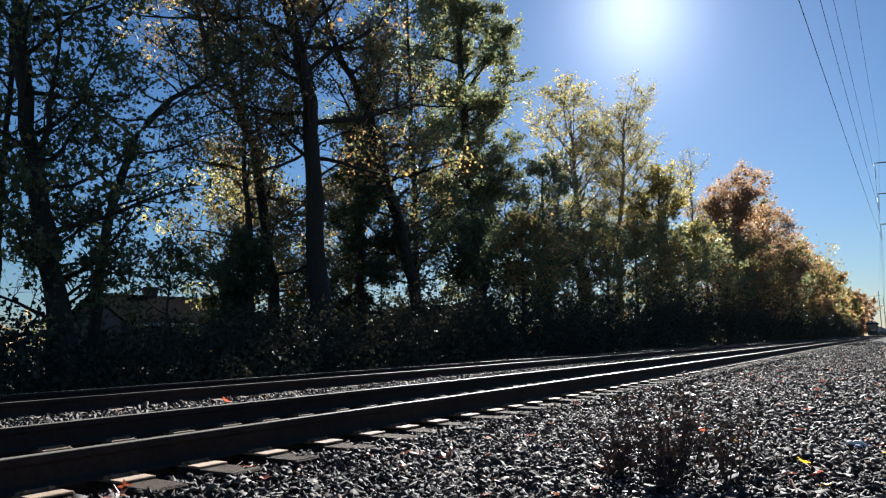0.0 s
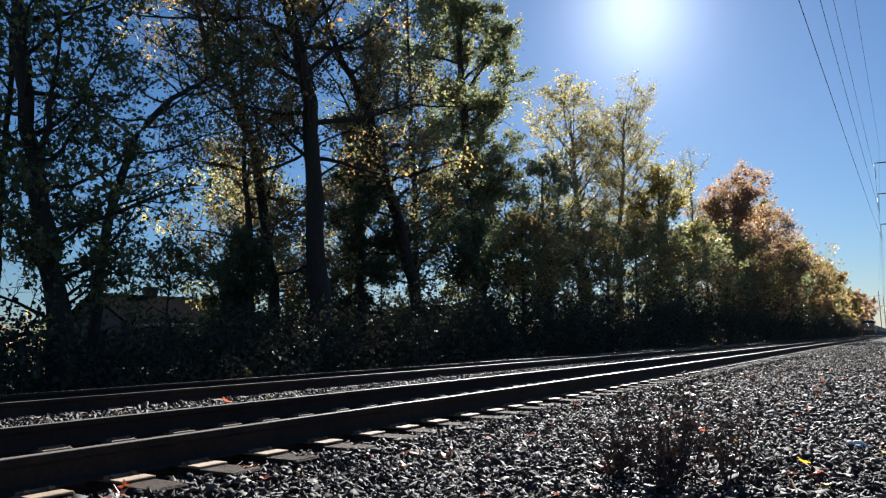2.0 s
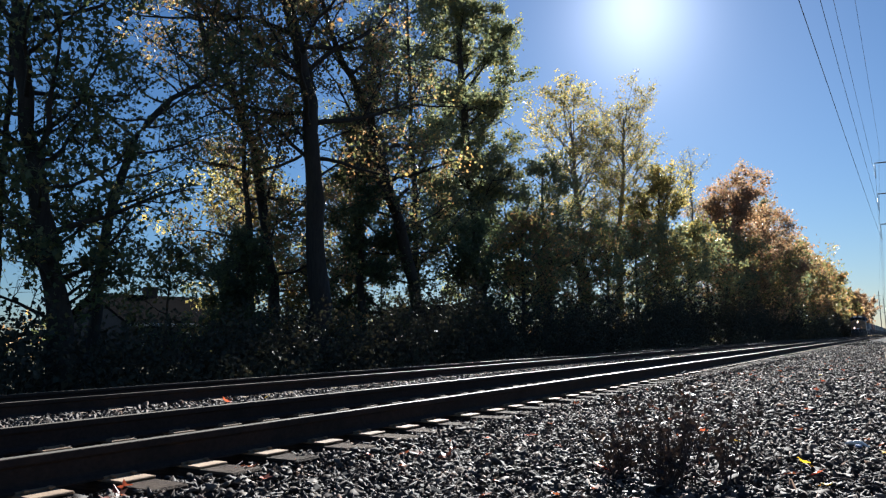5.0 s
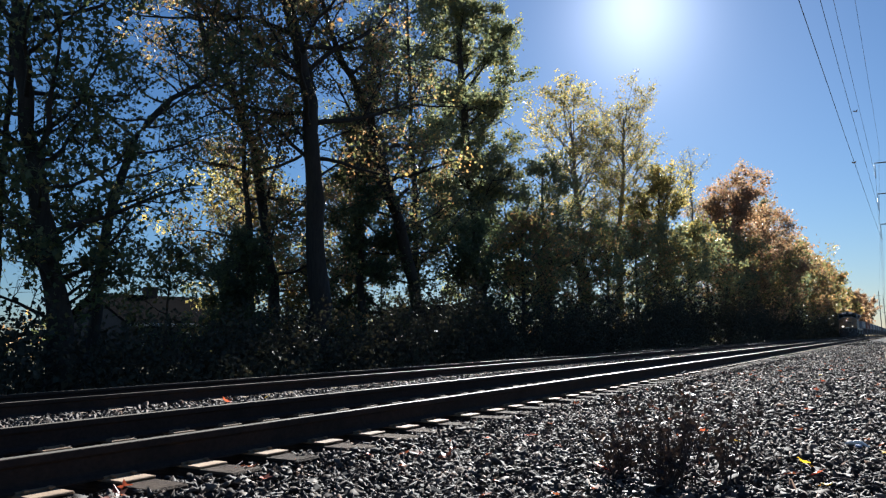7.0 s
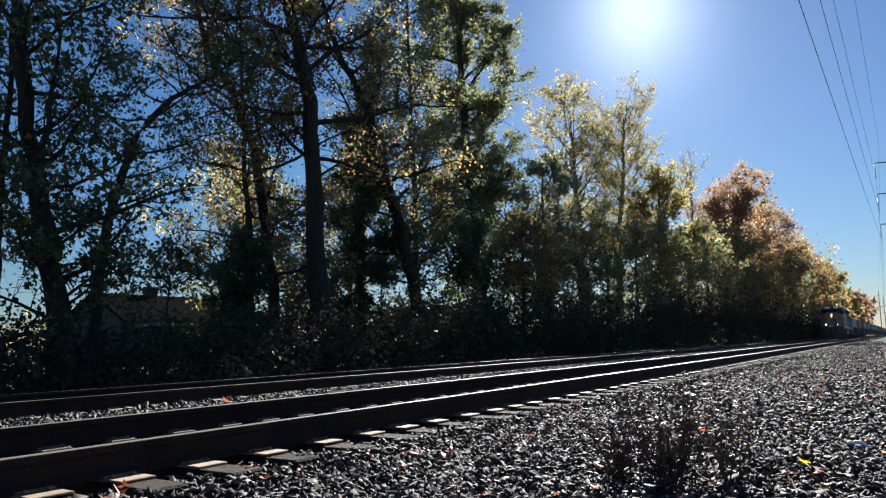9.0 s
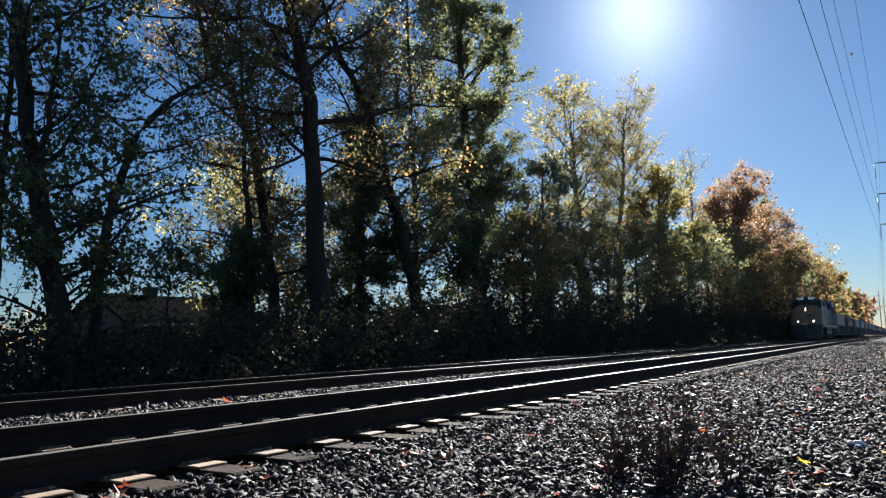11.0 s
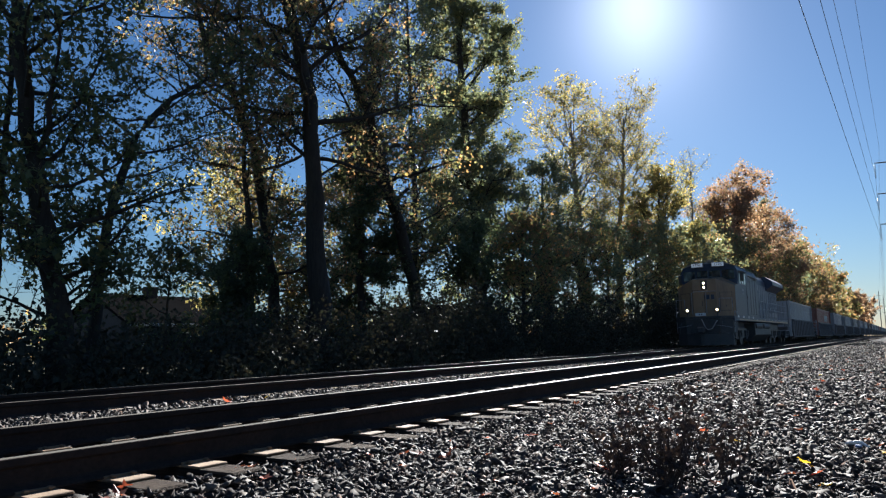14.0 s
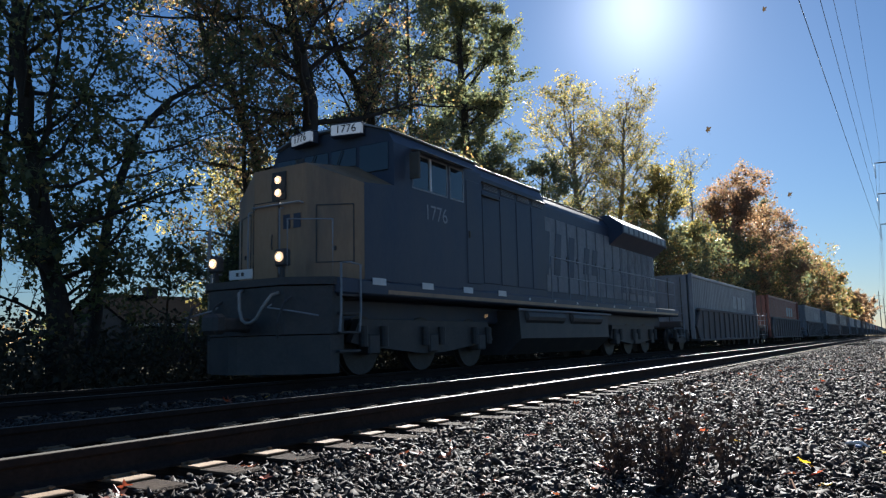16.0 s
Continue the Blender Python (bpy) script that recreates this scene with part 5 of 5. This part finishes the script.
def weed(x, y, h, r, stalks, seed, words):
    rng = np.random.default_rng(seed)
    Wd = thing("dry_weed", words, "weed", at=pose(x, y, float(ground_z(x, y))))
    st, spots = Shape(), []
    for k in range(stalks):
        w = rng.uniform(0, 6.283)
        line = bend((rng.normal(0, 0.03), rng.normal(0, 0.03), -0.03), (math.cos(w) * r / h, math.sin(w) * r / h, 1), h * rng.uniform(0.6, 1.1), 6, rng, 0.05, 0.2)
        st.tube(line, [0.0055, 0.005, 0.004, 0.0035, 0.003, 0.002, 0.001], 5, False)
        for j in range(6):
            q = along(line, rng.uniform(0.25, 1))
            tw = bend(q, (rng.normal(), rng.normal(), 0.6), h * rng.uniform(0.1, 0.28), 3, rng, 0.05, 0.3)
            st.tube(tw, [0.0025, 0.002, 0.0015, 0.001], 4, False)
            spots += [along(tw, u) for u in rng.uniform(0.2, 1, 5)]
    tagged(part("stalk_growth", st, M["weed"], Wd), kind="stuff")
    leaves("withered_foliage", np.array([q[:] for q in spots]) + rng.normal(0, 0.012, (len(spots), 3)), 0.025, M["weed_leaf"], Wd, rng)


weed(3.84, -2.66, 0.56, 0.30, 24, 3, "dark dried weed with withered leaves in the stones")
weed(4.05, -2.30, 0.38, 0.22, 11, 6, "thin dried weed standing in the stones")
weed(4.1, -2.88, 0.42, 0.2, 9, 4, "smaller dried weed beside the first")

LEAF_MESHES = []
for k, key in enumerate(["scarlet", "fallen", "fallen", "fallen_yellow", "fallen_brown"]):
    v, f = star_form()
    r = random.Random(k)
    vv = v.copy()
    for i in range(1, 11):
        vv[i] *= r.uniform(0.85, 1.15)
        vv[i][2] += r.uniform(-0.03, 0.14)
    st = Shape().add(vv, [tuple(q) for q in f])
    st.tube([(0, -0.2, 0), (0.02, -0.5, 0.05), (0.05, -0.75, 0.02)], [0.016, 0.013, 0.01], 4)
    LEAF_MESHES.append(st.mesh("fallen_leaf", M[key]))


def scatter_leaves():
    rng = random.Random(9)
    spots = [(2.42, -0.28, 0.075, 0, 60), (2.33, -0.36, 0.10, 1, 30), (2.25, -0.40, 0.09, 2, 10), (3.1, -0.35, 0.1, 0, 20), (3.25, -0.3, 0.09, 1, 0), (6.4, 6.0 - 2.55, 0.12, 0, 40), (6.5, 3.5, 0.1, 1, 55), (4.65, -3.19, 0.075, 3, 30), (4.34, -3.29, 0.075, 0, 25), (4.05, -1.2, 0.1, 1, 20), (4.1, -0.95, 0.09, 2, 10), (5.2, -1.25, 0.10, 0, 0), (3.5, -0.45, 0.10, 1, 10), (7.5, 1.3, 0.11, 0, 60), (7.3, 1.25, 0.1, 1, 20), (9.8, 0.9, 0.1, 2, 30)]
    while len(spots) < 230:
        x = 3 + rng.random() ** 1.5 * 22
        y = rng.uniform(-4.0, -0.5) if rng.random() < 0.85 else rng.uniform(1.9, 4.2)
        spots.append((x, y, rng.uniform(0.045, 0.085), rng.choice([0, 1, 1, 1, 2, 2, 4, 4]) if rng.random() < 0.97 else 3, rng.uniform(-15, 30)))
    for x, y, s, k, tilt in spots:
        o = new("fallen_leaf", LEAF_MESHES[k])
        o.matrix_world = pose(x, y, float(ground_z(x, y)) + 0.045 + s * 0.25 * abs(math.sin(radians(tilt))), tilt, rng.uniform(-12, 12), rng.uniform(0, 360)) @ Matrix.Scale(s, 4)
        tagged(o, "bright yellow fallen maple leaf on the stones" if k == 3 else "curled red-orange fallen maple leaf on the stones", "leaf", "fallen leaves")


scatter_leaves()
# a scrap of litter
lit = thing("litter", "crumpled scrap of white and blue plastic on the stones", "litter", at=pose(5.35, -3.42, -0.03))
part("white_scrap", Shape().tube([(-0.02, -0.06, 0.02), (0.0, -0.02, 0.045), (0.01, 0.03, 0.04), (0.03, 0.08, 0.03)], [0.004, 0.012, 0.011, 0.003], 6), M["white"], lit)
M["blue_plastic"] = worn("blue plastic", (0.04, 0.10, 0.28), (0.06, 0.14, 0.34), (0.03, 0.06, 0.14), 0.35, 0, 30, 8, 0.4, 0.05)
part("blue_scrap", Shape().box(-0.06, -0.02, -0.025, 0.015, 0.02, 0.035, 0.006), M["blue_plastic"], lit)

# leaves on the wind
WIND = []
for k, s in ((0, 0.13), (0, 0.085), (4, 0.06), (4, 0.05), (4, 0.05), (4, 0.05), (4, 0.045), (4, 0.045), (4, 0.05), (4, 0.05), (4, 0.045), (4, 0.055), (4, 0.055), (4, 0.045)):
    o = new("falling_leaf", LEAF_MESHES[k])
    o.scale = (s, s, s)
    WIND.append(tagged(o, "dry brown leaf blown through the air" if k == 4 else "red maple leaf tumbling down through the air", "leaf", "leaves on the wind"))


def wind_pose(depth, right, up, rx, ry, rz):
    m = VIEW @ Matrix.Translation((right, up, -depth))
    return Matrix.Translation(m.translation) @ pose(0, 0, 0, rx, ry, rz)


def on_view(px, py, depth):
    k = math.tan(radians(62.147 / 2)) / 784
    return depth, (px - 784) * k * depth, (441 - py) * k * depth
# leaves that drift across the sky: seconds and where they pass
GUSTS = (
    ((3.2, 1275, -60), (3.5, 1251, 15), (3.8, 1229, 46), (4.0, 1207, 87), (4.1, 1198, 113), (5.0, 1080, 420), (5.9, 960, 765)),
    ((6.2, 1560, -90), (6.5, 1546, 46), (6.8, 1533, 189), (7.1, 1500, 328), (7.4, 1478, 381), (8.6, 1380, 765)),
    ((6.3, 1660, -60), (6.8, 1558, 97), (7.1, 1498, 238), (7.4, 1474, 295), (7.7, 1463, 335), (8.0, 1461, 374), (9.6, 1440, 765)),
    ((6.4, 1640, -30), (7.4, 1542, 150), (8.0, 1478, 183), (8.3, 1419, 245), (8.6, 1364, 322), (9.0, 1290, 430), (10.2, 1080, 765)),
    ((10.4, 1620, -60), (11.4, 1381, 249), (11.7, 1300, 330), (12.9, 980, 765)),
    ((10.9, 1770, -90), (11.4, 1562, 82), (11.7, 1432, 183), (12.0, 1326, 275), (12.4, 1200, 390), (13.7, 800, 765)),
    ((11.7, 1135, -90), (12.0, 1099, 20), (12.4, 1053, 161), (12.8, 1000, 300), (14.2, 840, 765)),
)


# ---------------------------------------------------------------- what moves
def motions():
    walk(LOCO, train_rows(0.0))
    for k, (car, box) in enumerate(zip(cars, boxes)):
        walk(car, train_rows(FIRST_CAR + k * CAR_STEP))
        walk(box, train_rows(FIRST_CAR + k * CAR_STEP + 2.6, 0.45))
    turning = [(ax, 0.53) for ax in LOCO_WHEELS]
    for car in cars[:5]:
        turning += [(o, 0.45) for o in car.children if o.name.startswith("wheelset")]
    for ax, radius in turning:
        at = ax.location.copy()
        rows = []
        for f in range(0, 481):
            t = f / 30
            rows.append((t, Matrix.Translation(at) @ Matrix.Rotation((train_x(t) - train_x(0)) / radius, 4, 'Y')))
        walk(ax, rows)
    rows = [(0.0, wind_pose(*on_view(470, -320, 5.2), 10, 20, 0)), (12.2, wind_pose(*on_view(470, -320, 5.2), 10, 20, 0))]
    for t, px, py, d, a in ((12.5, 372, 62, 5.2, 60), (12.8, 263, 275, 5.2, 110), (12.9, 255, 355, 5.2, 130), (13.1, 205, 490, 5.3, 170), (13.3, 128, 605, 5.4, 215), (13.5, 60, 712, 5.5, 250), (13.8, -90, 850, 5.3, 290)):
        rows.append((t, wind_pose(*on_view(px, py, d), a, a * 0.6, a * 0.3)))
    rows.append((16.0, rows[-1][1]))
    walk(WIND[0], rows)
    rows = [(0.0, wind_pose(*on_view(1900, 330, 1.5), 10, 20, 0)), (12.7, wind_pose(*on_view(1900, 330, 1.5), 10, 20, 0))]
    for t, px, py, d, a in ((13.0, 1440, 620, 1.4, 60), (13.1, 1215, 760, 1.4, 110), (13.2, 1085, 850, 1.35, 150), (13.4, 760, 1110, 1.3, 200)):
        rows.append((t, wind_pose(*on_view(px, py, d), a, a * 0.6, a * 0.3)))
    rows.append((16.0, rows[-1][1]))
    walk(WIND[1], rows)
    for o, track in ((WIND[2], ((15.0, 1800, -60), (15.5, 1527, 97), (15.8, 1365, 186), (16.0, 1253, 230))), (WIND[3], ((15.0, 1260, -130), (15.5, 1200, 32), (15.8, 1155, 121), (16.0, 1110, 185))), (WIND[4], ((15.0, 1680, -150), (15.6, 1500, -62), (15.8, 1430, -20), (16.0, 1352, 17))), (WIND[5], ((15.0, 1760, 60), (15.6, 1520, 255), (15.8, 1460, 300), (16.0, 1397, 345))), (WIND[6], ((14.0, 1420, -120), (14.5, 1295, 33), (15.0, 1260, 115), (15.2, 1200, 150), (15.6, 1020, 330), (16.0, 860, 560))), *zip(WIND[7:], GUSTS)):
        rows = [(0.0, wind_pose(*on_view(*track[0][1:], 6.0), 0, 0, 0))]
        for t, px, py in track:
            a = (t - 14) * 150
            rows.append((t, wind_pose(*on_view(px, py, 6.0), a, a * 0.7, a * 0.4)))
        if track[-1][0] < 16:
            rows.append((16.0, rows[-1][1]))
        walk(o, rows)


motions()
